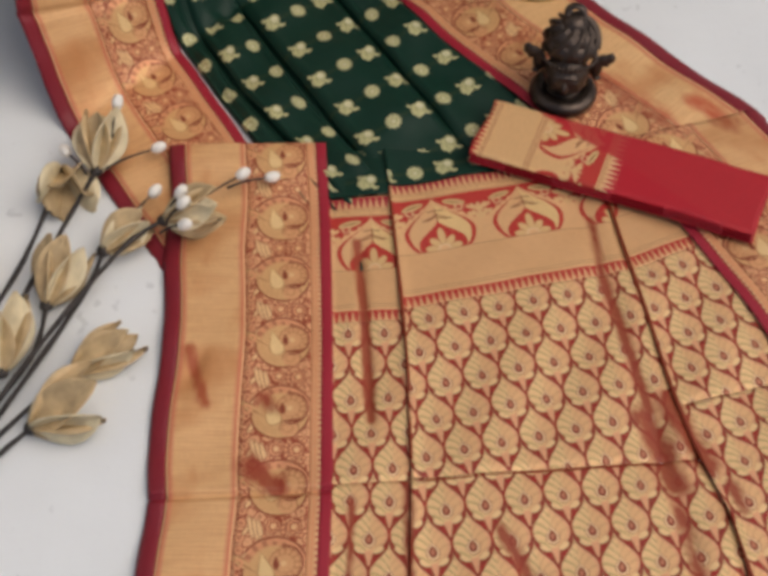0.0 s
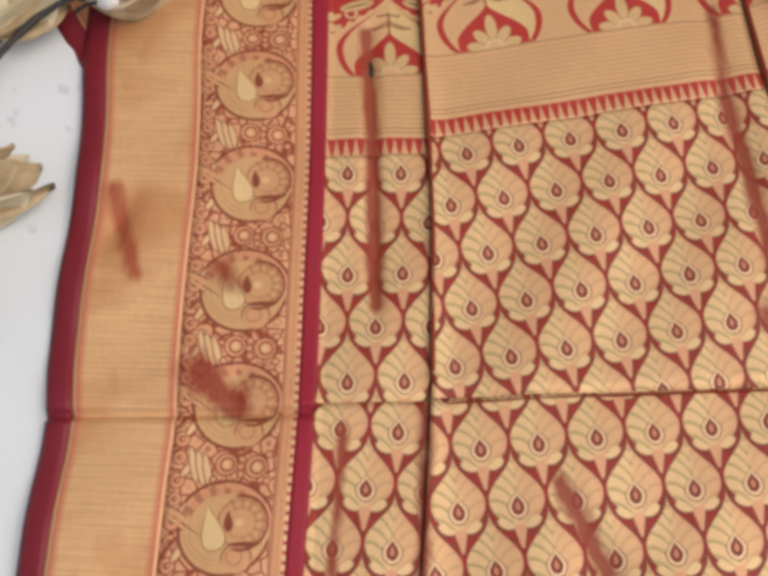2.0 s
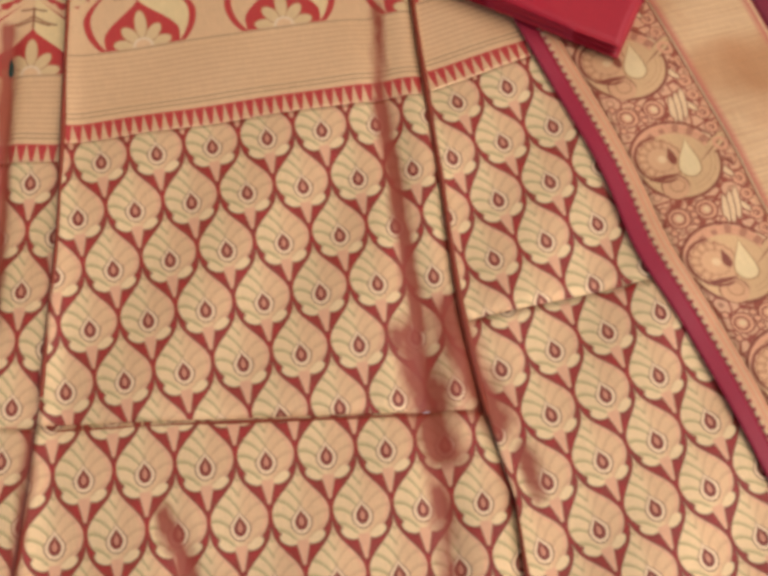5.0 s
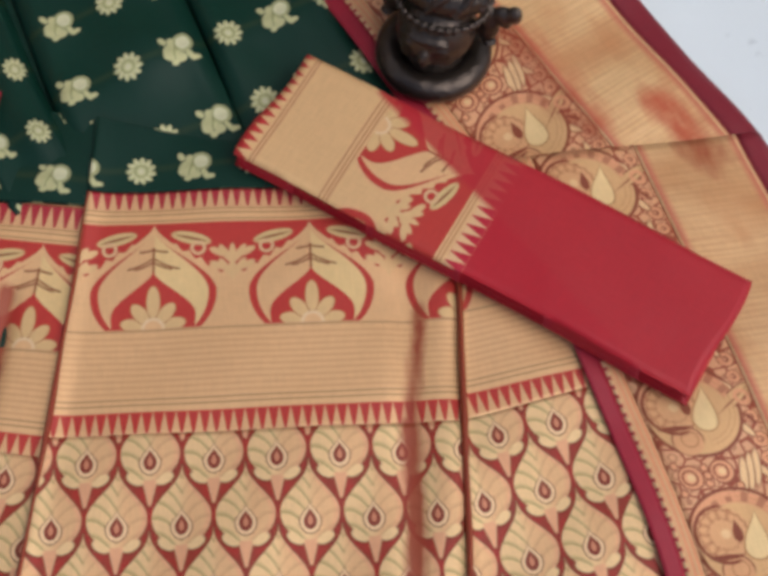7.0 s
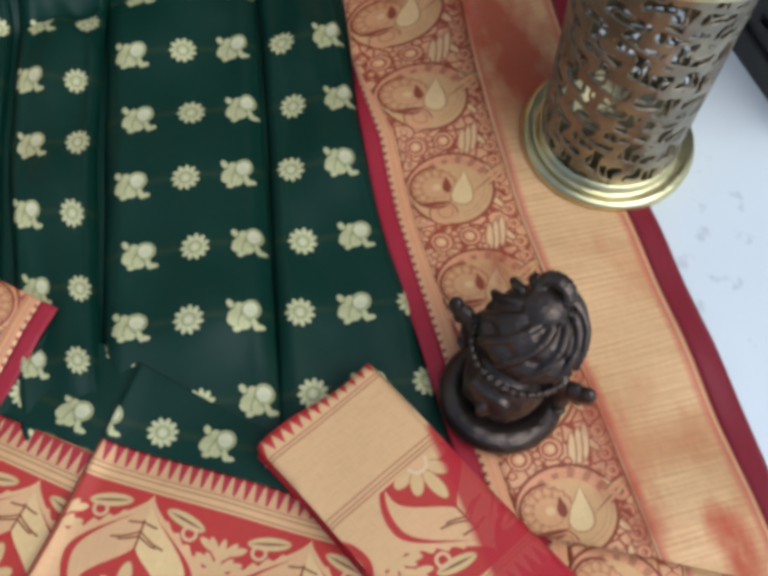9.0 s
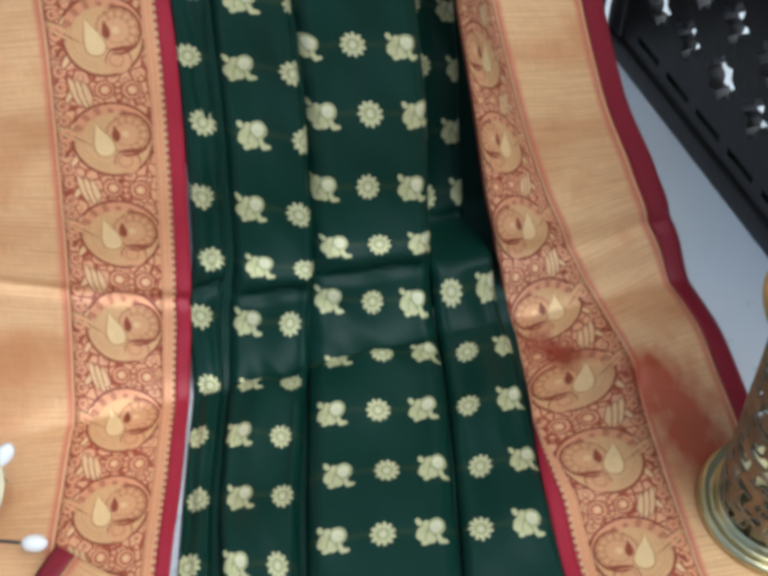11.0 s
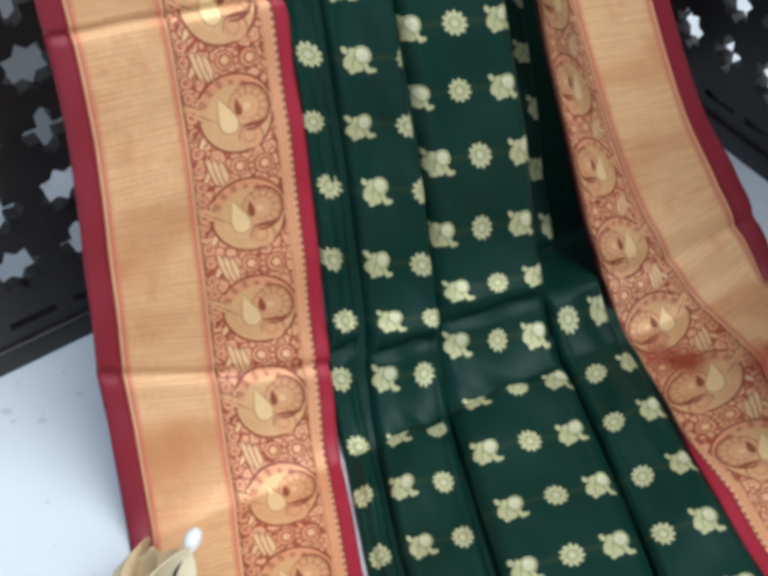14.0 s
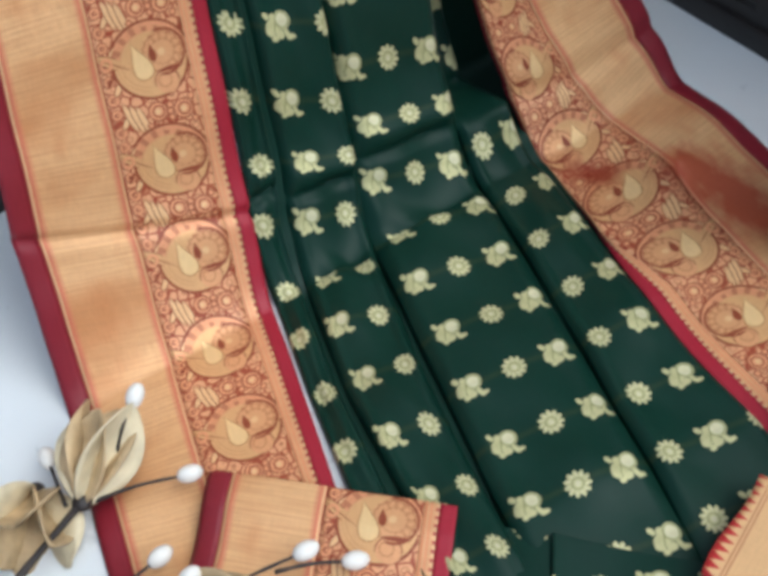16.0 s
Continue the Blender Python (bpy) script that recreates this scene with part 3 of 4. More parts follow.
def sheet(name, left, right, material, parent, nu, nv, lift, span=(0.0, 1.0), u_of=None, v0=0.0, shape=None, label="", bend=None):
    """A piece of cloth between two rails, a share of the width (span), with UVs in metres: u across from 0 (or u_of), v along."""
    s = np.linspace(0.0, 1.0, nv)
    a, b = left(s), right(s)
    f = np.linspace(span[0], span[1], nu)
    ff, drop_ = bend(f[None, :] + 0 * s[:, None], s[:, None]) if bend else (f[None, :] + 0 * s[:, None], 0.0)
    g = a[:, None] * (1 - ff[..., None]) + b[:, None] * ff[..., None]
    x, y = g[..., 0], g[..., 1]
    h = lift + ripple(x, y) + drop_
    if shape is not None:
        h = h + shape(x, y, f[None, :] + 0 * x, s[:, None] + 0 * x)
    plan = x, y
    x, y, z = lifted(x, y, h)
    mid = g[:, nu // 2]
    zc = rise(mid[:, 0], mid[:, 1])
    v = v0 + np.r_[0, np.cumsum(np.sqrt((np.diff(mid, axis=0) ** 2).sum(1) + np.diff(zc) ** 2))]
    wide = np.hypot(*(b - a).T)
    bm = bmesh.new()
    uvl = bm.loops.layers.uv.new("cloth")
    vs = [[bm.verts.new((x[i, j], y[i, j], z[i, j])) for j in range(nu)] for i in range(nv)]
    uu = [[float(u_of(f[j], i) if u_of else (f[j] - span[0]) * wide[i]) for j in range(nu)] for i in range(nv)]
    for i in range(nv - 1):
        for j in range(nu - 1):
            q = ((i, j), (i, j + 1), (i + 1, j + 1), (i + 1, j))
            face = bm.faces.new([vs[a][b] for a, b in q])
            for lp, (a_, b_) in zip(face.loops, q):
                lp[uvl].uv = (uu[a_][b_], v[a_])
    bmesh.ops.recalc_face_normals(bm, faces=bm.faces)
    if sum(fc.normal.z for fc in bm.faces) < 0:
        bmesh.ops.reverse_faces(bm, faces=bm.faces)
    ob = part(name, bm, material, parent, label)
    keep_pinch_shade(ob, *plan)
    md = ob.modifiers.new("thickness", "SOLIDIFY")
    md.thickness, md.offset = 0.0006, -1
    return ob


def slab(bm, x0, x1, y0, y1, z0, z1, r=0.006, seg=3):
    """A rounded block."""
    m = bmesh.ops.create_cube(bm, size=1.0)["verts"]
    for v in m:
        v.co = Vector((x0 + (v.co.x + 0.5) * (x1 - x0), y0 + (v.co.y + 0.5) * (y1 - y0), z0 + (v.co.z + 0.5) * (z1 - z0)))
    if r:
        es = {e for v in m for e in v.link_edges}
        bmesh.ops.bevel(bm, geom=list(es), offset=r, segments=seg, affect="EDGES", profile=0.6)


# ---- floor ----
bm = bmesh.new()
bmesh.ops.create_grid(bm, x_segments=8, y_segments=8, size=6.0)
floor = part("floor", bm, M["floor"])
tagged(floor, "white marble floor with faint grey flecks", "floor", kind="structure")

# unseen wall added behind the screen to dim the sky light through its openings
bm = bmesh.new()
slab(bm, -0.14, 3.0, 1.32, 1.44, 0.0, 2.6, 0.0)
wall = part("shade_wall_north", bm, plain("white_plaster", (0.52, 0.52, 0.51), 0.8, 0, 0.06, 3.0, 0.0006, 40.0), smooth=False)
tagged(wall, "plain pale grey plastered wall, added behind the screen to block light", "wall", kind="structure")

# second added wall, closer, to keep the screen's openings grey and dim
bm = bmesh.new()
slab(bm, -1.6, 0.61, 0.0, 0.12, 0.0, 2.6, 0.0)
wall = part("shade_wall_west", bm, wall.data.materials[0], smooth=False)
wall.matrix_world = pose(-0.515, 0.830, 0, 0, 0, 52.6)
tagged(wall, "plain pale grey plastered wall, added close behind the screen to block light", "wall", kind="structure")

# ---- the saree ----
saree = thing("saree", "bottle green silk saree with gold brocade borders, spread on floor", "saree")


def border(inner, outer, lift, label, anchor, nv=110, shape=None, gold="gold", bend=None):
    """The five woven bands of a border, from the crimson stripe out to the maroon selvedge; a bird sits at the anchor."""
    W = 0.181
    s = np.linspace(0, 1, 400)
    g = inner(s) * 0.67 + outer(s) * 0.33
    z = rise(g[:, 0], g[:, 1])
    v = np.r_[0, np.cumsum(np.sqrt((np.diff(g, axis=0) ** 2).sum(1) + np.diff(z) ** 2))]
    v0 = -float(v[np.argmin(np.hypot(g[:, 0] - anchor[0], g[:, 1] - anchor[1]))])
    for name, lo, hi, n, mat, u_of, text in (
            ("crimson_stripe", 0.0, 0.066, 5, "crimson", None, ""),
            ("pink_edging", 0.066, 0.127, 5, "dots", lambda f, i: (0.127 - f) * W, ""),
            ("peacock_band", 0.127, 0.51, 16, "peacock", lambda f, i: (0.51 - f) * W, label),
            ("gold_band", 0.51, 0.90, 16, gold, lambda f, i: (f - 0.705) * W, ""),
            ("maroon_selvedge", 0.90, 1.0, 5, "maroon", None, "")):
        sheet(name, inner, outer, M[mat], saree, n, nv, lift, (lo, hi), u_of=u_of, v0=v0, shape=shape, label=text, bend=bend)


def selvedge_wave(x, y, f, s):
    return 0.004 * f**3 * np.sin(38 * y + 6 * x) ** 2 - 0.004 * np.clip((f - 0.93) / 0.07, 0, 1) ** 2


def end_wave(x, y, f, s):
    """The end piece's border: an uneven selvedge, dents in the tissue and a pressed crease."""
    z = selvedge_wave(x, y, f, s) + groove(y + 0.190, 0.0032, 0.0050) + 0.007 * np.clip((y - 0.14) / 0.08, 0, 1) ** 2
    z = z + groove(np.hypot((x + 0.143 - (y + 0.05) * 0.35) / 0.35, y + 0.05), 0.022, 0.004)
    return z + groove(np.hypot(x + 0.06, (y + 0.165) * 0.8), 0.014, 0.0035) + 0.002 * np.sin(24 * y + 2) * f


def body_wave(x, y, f, s):
    """Pressed creases across the climbing border."""
    d = s * 11.5
    return selvedge_wave(x, y, f, s) * 0.6 + groove(d - 5.3 - 0.1 * f, 0.055, 0.0045) + groove(d - 9.15, 0.055, 0.004) + 0.0012 * np.sin(d * 5.1 + 2 * f)


def far_wave(x, y, f, s):
    """The far border lies loose: hollows and a sharp pucker."""
    k = s * 12.8
    z = selvedge_wave(x, y, f, s) * 0.7 + 0.0024 * np.sin(s * 31 + 3 * f) * np.sin(f * 5 + 0.5) + groove(k - 7.75 + 0.3 * f, 0.06, 0.004)
    return z + groove(np.hypot(x - 0.185, (y - 0.575) * 0.9), 0.030, 0.005) + 0.007 * np.exp(-(np.hypot(x - 0.150, y - 0.612) / 0.012) ** 2) - 0.004 * np.exp(-(np.hypot(x - 0.075, y - 0.598) / 0.016) ** 2)


def far_bend(f, s):
    """Climbing, the far border turns its inner bands away; the crimson stripe goes under."""
    k = s * 12.8
    under = np.clip((k - 5.0) / 0.9, 0, 1)
    c = 0.127 * (1 - under)
    w = np.interp(k, [6.3, 7.1, 7.7, 8.5, 10.9], [0.51, 0.46, 0.36, 0.27, 0.10])
    out = np.where(f < 0.127, f * (1 - under) + 0.012 * under * f / 0.127, np.where(f < 0.51, c + (f - 0.127) / 0.383 * (w - c), w + (f - 0.51) / 0.49 * (1 - w)))
    out = np.where((f < 0.127) & (under > 0), f / 0.127 * c, out)
    turned_ = np.clip((0.51 - w) / 0.41, 0, 1)
    return out, -0.008 * under * np.clip((0.127 - f) / 0.127, 0, 1) - 0.020 * turned_ * np.clip((0.51 - f) / 0.383, 0, 1)


def up(points):
    return rail(points[::-1])


def chain(points, knots):
    """A plan curve through the points at the given knots, its corners eased."""
    p, d = np.array(points, float), np.array(knots, float)
    fine = np.linspace(d[0], d[-1], 241)
    q = np.stack([np.interp(fine, d, p[:, k]) for k in (0, 1)], 1)
    for _ in range(10):
        q[1:-1] = (q[:-2] + 2 * q[1:-1] + q[2:]) / 4
    return lambda s: np.stack([np.interp(np.atleast_1d(s), (fine - d[0]) / (d[-1] - d[0]), q[:, k]) for k in (0, 1)], 1)


# border of the end piece, of the body behind it, and the far borders
border(up([(0.001, 0.243), (0.002, 0.105), (-0.001, -0.043), (-0.007, -0.195), (-0.014, -0.30), (-0.03, -0.50)]),
       up([(-0.180, 0.249), (-0.177, 0.165), (-0.182, 0.105), (-0.1785, 0.045), (-0.1775, -0.020), (-0.1835, -0.080), (-0.1865, -0.150), (-0.184, -0.190), (-0.189, -0.235), (-0.193, -0.29), (-0.212, -0.49)]),
       0.0095, "gold band woven with peacocks", (-0.0595, -0.0226), shape=end_wave, nv=420)
KF = [0, 2, 3.5, 4.6, 5.3, 6, 7, 8, 9, 11.5]
F5 = chain([(-0.030, 0.140), (-0.088, 0.253), (-0.144, 0.361), (-0.179, 0.425), (-0.193, 0.460), (-0.200, 0.478), (-0.206, 0.497), (-0.213, 0.511), (-0.220, 0.523), (-0.234, 0.545)], KF)
F0 = chain([(-0.175, 0.070), (-0.238, 0.175), (-0.292, 0.265), (-0.322, 0.323), (-0.333, 0.348), (-0.3335, 0.362), (-0.3345, 0.378), (-0.335, 0.396), (-0.340, 0.410), (-0.356, 0.432)], KF)
border(F5, F0, 0.0035, "gold band woven with peacocks", (-0.2350, 0.4112), shape=body_wave, nv=300)
KR = [0, 2, 3, 4.2, 5.2, 6.2, 7.1, 7.7, 8.3, 8.9, 9.7, 10.9, 12.8]
R0 = chain([(0.380, 0.140), (0.300, 0.232), (0.240, 0.303), (0.164, 0.397), (0.115, 0.470), (0.075, 0.541), (0.036, 0.606), (0.003, 0.640), (-0.022, 0.652), (-0.037, 0.656), (-0.057, 0.659), (-0.076, 0.667), (-0.108, 0.682)], KR)
R4 = chain([(0.525, 0.258), (0.449, 0.354), (0.387, 0.427), (0.318, 0.508), (0.262, 0.588), (0.195, 0.684), (0.135, 0.748), (0.106, 0.755), (0.087, 0.755), (0.060, 0.745), (0.030, 0.739), (-0.006, 0.731), (-0.054, 0.721)], KR)
border(R0, R4, 0.0080, "gold band woven with peacocks", (0.1535, 0.5113), shape=far_wave, gold="gold_lit", nv=220, bend=far_bend)
Q0 = up([(0.335, 0.232), (0.395, 0.097), (0.419, 0.045), (0.446, -0.020), (0.463, -0.075), (0.487, -0.122), (0.56, -0.30), (0.63, -0.46)])
Q4 = up([(0.515, 0.272), (0.566, 0.165), (0.590, 0.105), (0.617, 0.040), (0.640, -0.015), (0.663, -0.065), (0.73, -0.24), (0.80, -0.40)])
border(Q0, Q4, 0.0095, "gold band woven with peacocks", (0.4681, 0.0672), shape=selvedge_wave)

# the green body: four pleated strips; columns of sprigs in plan at the rows named, counted from the fold down
ROWS = [-8.5, -3, -1, 0, 1, 3, 5, 8.4]
COLUMNS = {
    0: chain([(-0.231, 0.551), (-0.198, 0.507), (-0.187, 0.482), (-0.184, 0.460), (-0.167, 0.431), (-0.115, 0.333), (-0.055, 0.232), (0.042, 0.074)], ROWS),
    1: chain([(-0.205, 0.574), (-0.170, 0.530), (-0.157, 0.505), (-0.153, 0.482), (-0.136, 0.446), (-0.086, 0.348), (-0.022, 0.250), (0.078, 0.096)], ROWS),
    2: chain([(-0.176, 0.601), (-0.141, 0.555), (-0.128, 0.527), (-0.125, 0.502), (-0.107, 0.461), (-0.058, 0.363), (0.003, 0.262), (0.104, 0.110)], ROWS),
    3: chain([(-0.193, 0.591), (-0.132, 0.569), (-0.113, 0.550), (-0.104, 0.532), (-0.084, 0.500), (-0.028, 0.398), (0.026, 0.301), (0.113, 0.139)], ROWS),
    5: chain([(-0.137, 0.643), (-0.077, 0.619), (-0.057, 0.598), (-0.047, 0.575), (-0.021, 0.539), (0.033, 0.440), (0.088, 0.341), (0.182, 0.174)], ROWS),
    6: chain([(-0.110, 0.666), (-0.055, 0.640), (-0.038, 0.620), (-0.024, 0.600), (0.009, 0.558), (0.064, 0.460), (0.119, 0.360), (0.211, 0.192)], ROWS),
    7: chain([(-0.082, 0.686), (-0.030, 0.662), (-0.012, 0.645), (0.002, 0.623), (0.036, 0.584), (0.092, 0.481), (0.151, 0.379), (0.243, 0.213)], ROWS),
}
PU, PV = 0.0365, 0.0535


def body_strip(c0, c1, before, after, lift, wide0=0.022, wide1=0.020, open_side=None):
    """One pleat of the body round the columns c0 to c1; before, after: the columns beside it, which it must not cover."""
    nu, nv = 60, 260
    s = np.linspace(0, 1, nv)
    row = -8.5 + 16.9 * s
    a, b = COLUMNS[c0](s), COLUMNS[c1](s)
    span = (c1 - c0) * PU
    e0 = np.full(nv, wide0) if before is None else np.minimum(wide0, 0.5 * np.hypot(*(a - COLUMNS[before](s)).T) + 0.001)
    e1 = (np.full(nv, wide1) if open_side is None else np.interp(row, *open_side)) if after is None else np.minimum(wide1, 0.5 * np.hypot(*(b - COLUMNS[after](s)).T) - 0.002)
    k = np.linspace(0, 1, nu)
    u = -e0[:, None] + (span + e0 + e1)[:, None] * k
    f = u / span
    g = a[:, None] * (1 - f[..., None]) + b[:, None] * f[..., None]
    x, y = g[..., 0], g[..., 1]
    kk, rr = k[None, :], row[:, None]
    hump = np.sin(math.pi * kk) ** 0.5
    h = lift * (0.35 + 0.65 * (1 - np.exp(-kk / 0.05)) * (1 - np.exp(-(1 - kk) / 0.07))) + ripple(x, y)
    h = h + 0.0026 * np.exp(-((kk - 0.90) / 0.06) ** 2) + 0.0020 * np.exp(-((kk - 0.10) / 0.06) ** 2)
    h = h + (0.0042 * np.sin(kk * 5 + rr * 1.2 + lift * 300) * np.sin(rr * 1.7 - kk * 3) + 0.0012 * np.sin(kk * 9 - rr * 2.3) * np.sin(rr * 3.1 + lift * 900)) * hump
    # the pressed fold across, and slack gathered under it
    h = h + (groove(rr + 0.48 + 0.25 * (kk - 0.5), 0.10, 0.008) + 0.004 * np.exp(-((rr + 0.80) / 0.16) ** 2)) * hump
    slant = rr - 1.15 + (1 - kk) * 1.3
    h = h + (groove(slant, 0.20, 0.0042) + 0.003 * np.exp(-((slant - 0.45) / 0.20) ** 2)) * hump * (1.0 if c0 in (1, 3) else 0.3) * np.clip((rr + 0.3) / 0.3, 0, 1) * (kk if c0 == 1 else (1 - kk))
    if c0 == 6:
        h = h - 0.075 * np.clip((-0.40 - rr) / 0.22, 0, 1)
    h = h * np.clip((7.6 - rr) / 1.5, 0.15, 1) - 0.0055 * np.clip(climb(x, y) / 0.03, 0, 1)
    x, y, z = lifted(x, y, h)
    bm = bmesh.new()
    uvl = bm.loops.layers.uv.new("cloth")
    vs = [[bm.verts.new((x[i, j], y[i, j], z[i, j])) for j in range(nu)] for i in range(nv)]
    for i in range(nv - 1):
        for j in range(nu - 1):
            q = ((i, j), (i, j + 1), (i + 1, j + 1), (i + 1, j))
            face = bm.faces.new([vs[m][n] for m, n in q])
            for lp, (m, n) in zip(face.loops, q):
                lp[uvl].uv = (float(u[m, n]) + c0 * PU, -float(row[m]) * PV)
    bmesh.ops.recalc_face_normals(bm, faces=bm.faces)
    if sum(fc.normal.z for fc in bm.faces) < 0:
        bmesh.ops.reverse_faces(bm, faces=bm.faces)
    ob = part("body_pleat", bm, M["green"], saree, "bottle green silk with gold sprigs")
    md = ob.modifiers.new("thickness", "SOLIDIFY")
    md.thickness, md.offset = 0.0006, -1


sheet("body_underlay", COLUMNS[0], COLUMNS[7], M["green_plain"], saree, 60, 160, 0.0008, (-0.04, 1.34), shape=lambda x, y, f, s: -ripple(x, y) - 0.095 * np.clip((climb(x, y) - 0.022) / 0.02, 0, 1) * np.clip((f - 0.72) / 0.06, 0, 1))
body_strip(0, 1, None, None, 0.0090, 0.011, -0.022)
body_strip(1, 2, 0, 3, 0.0125, 0.018, 0.017)
body_strip(3, 5, 2, 6, 0.0135)
body_strip(6, 7, 5, None, 0.0105, 0.018, open_side=([-8.5, 0, 1, 3, 5, 6, 8.4], [0.004, 0.004, 0.006, 0.014, 0.024, 0.036, 0.050]))

# the end piece: strips of brocade between pleats
LINE0 = [(0.001, 0.245), (0.002, 0.105), (-0.001, -0.043), (-0.007, -0.195), (-0.014, -0.30), (-0.03, -0.52)]
LINE1 = [(0.066, 0.245), (0.071, 0.179), (0.074, 0.038), (0.075, -0.047), (0.071, -0.170), (0.061, -0.290), (0.040, -0.52)]
LINE3 = [(0.290, 0.30), (0.310, 0.205), (0.321, 0.098), (0.332, -0.003), (0.344, -0.119), (0.356, -0.182), (0.370, -0.235), (0.378, -0.320), (0.40, -0.52)]
LINE4 = [(0.330, 0.26), (0.345, 0.210), (0.395, 0.097), (0.419, 0.045), (0.446, -0.020), (0.463, -0.075), (0.487, -0.122), (0.56, -0.30), (0.63, -0.47), (0.65, -0.52)]


def at_y(line, y):
    p = sorted((b, a) for a, b in line)
    return float(np.interp(y, [q[0] for q in p], [q[1] for q in p]))


def tucks(x, y):
    """Hollows where the brocade is pinched."""
    z = groove(x - 0.034, 0.006, 0.004) * np.clip((0.12 - y) / 0.03, 0, 1) * np.clip((y + 0.14) / 0.04, 0, 1)
    z = z + groove(x - 0.296 - (0.02 - y) * 0.11, 0.010, 0.003)
    z = z + groove(np.hypot(x - 0.318, (y + 0.16) * 0.4), 0.016, 0.004) + groove(np.hypot(x - 0.352, (y + 0.165) * 0.5), 0.014, 0.004)
    z = z + groove(np.hypot((x - 0.17 - (y + 0.28) * -0.5) * 1.0, (y + 0.28) * 0.3), 0.010, 0.004)
    return z


def piece(name, left, right, yl, yr, material, frame_at, turn, lift, label, uv=(0.0, 0.0), nu=56, nv=70, raised=0.003, low_edge=0.0, over=0.003):
    """Cloth between two pleat lines, from (yl[0], yr[0]) up to (yl[1], yr[1]); its weave lies in a frame of its own."""
    c, s_ = math.cos(radians(turn)), math.sin(radians(turn))
    k = np.linspace(0, 1, nu)
    m = np.linspace(0, 1, nv)
    bm = bmesh.new()
    uvl = bm.loops.layers.uv.new("cloth")
    grid, plan = [], []
    for i in range(nv):
        a, b = yl[0] + (yl[1] - yl[0]) * m[i], yr[0] + (yr[1] - yr[0]) * m[i]
        xa, xb = at_y(left, a), at_y(right, b) + over
        x, y = xa + (xb - xa) * k, a + (b - a) * k
        plan.append((x, y))
        z = lift + ripple(x, y) + tucks(x, y) + raised * np.exp(-(k / 0.03) ** 2) - 0.005 * np.exp(-((k - 1) / 0.03) ** 2)
        z = z - low_edge * math.exp(-(m[i] / 0.03) ** 2) + 0.0012 * np.sin(x * 60 + y * 25) * np.sin(y * 44)
        dx, dy = x - frame_at[0], y - frame_at[1]
        grid.append([(bm.verts.new((x[j], y[j], z[j])), dx[j] * c + dy[j] * s_ + uv[0], dy[j] * c - dx[j] * s_ + uv[1]) for j in range(nu)])
    for i in range(nv - 1):
        for j in range(nu - 1):
            q = (grid[i][j], grid[i][j + 1], grid[i + 1][j + 1], grid[i + 1][j])
            f = bm.faces.new([p[0] for p in q])
            for lp, p in zip(f.loops, q):
                lp[uvl].uv = (p[1], p[2])
    ob = part(name, bm, material, saree, label)
    keep_pinch_shade(ob, np.array([p[0] for p in plan]), np.array([p[1] for p in plan]))
    md = ob.modifiers.new("thickness", "SOLIDIFY")
    md.thickness, md.offset = 0.0006, -1


LATTICE, ARCH, SPRIG = "gold and red brocade with leaf lattice", "gold cross band with red arches", "green silk with gold sprigs"
# first strip
piece("lattice_panel", LINE0, LINE1, (-0.186, 0.0), (-0.186, 0.002), M["lattice"], (0.0158, -0.0135), -0.5, 0.0055, LATTICE, low_edge=0.003)
piece("lattice_panel", LINE0, LINE1, (-0.50, -0.184), (-0.50, -0.184), M["lattice"], (0.0285, -0.2029), -4.0, 0.0055, LATTICE, (LW / 2, 0.0))
piece("arch_panel", LINE0, LINE1, (0.0, 0.1665), (0.002, 0.1685), M["arch"], (0.0, 0.0), 0.6, 0.0055, ARCH, (-0.008, 0.0))
piece("green_panel", LINE0, LINE1, (0.1665, 0.242), (0.1685, 0.230), M["green"], (0.0130, 0.185), 0.0, 0.0095, SPRIG)
# the broad strip, a tuck across it
piece("lattice_panel", LINE1, LINE3, (-0.187, 0.0125), (-0.182, 0.0500), M["lattice"], (0.1015, -0.0006), 8.25, 0.0085, LATTICE, nu=90, low_edge=0.004)
piece("lattice_panel", LINE1, LINE3, (-0.50, -0.183), (-0.50, -0.178), M["lattice"], (0.1006, -0.2176), 4.4, 0.0075, LATTICE, nu=90)
piece("arch_panel", LINE1, LINE3, (0.0125, 0.1775), (0.0500, 0.2130), M["arch"], (0.0745, 0.0125), 8.4, 0.0085, ARCH, (-0.022, 0.0), nu=90)
piece("green_panel", LINE1, LINE3, (0.1775, 0.232), (0.2130, 0.2150), M["green"], (0.1040, 0.1980), 12.0, 0.0105, SPRIG, nu=90)
# the outer strip
piece("lattice_panel", LINE3, LINE4, (-0.120, 0.0500), (-0.090, 0.0850), M["lattice"], (0.3471, 0.0427), 18.5, 0.0055, LATTICE, over=0.016, low_edge=0.002)
piece("lattice_panel", LINE3, LINE4, (-0.50, -0.1185), (-0.47, -0.0885), M["lattice"], (0.4026, -0.1389), 18.5, 0.0055, LATTICE, nv=80, over=0.016)
piece("arch_panel", LINE3, LINE4, (0.0500, 0.2120), (0.0850, 0.2400), M["arch"], (0.3250, 0.0520), 19.0, 0.0055, ARCH, (0.05, 0.0), over=0.016)


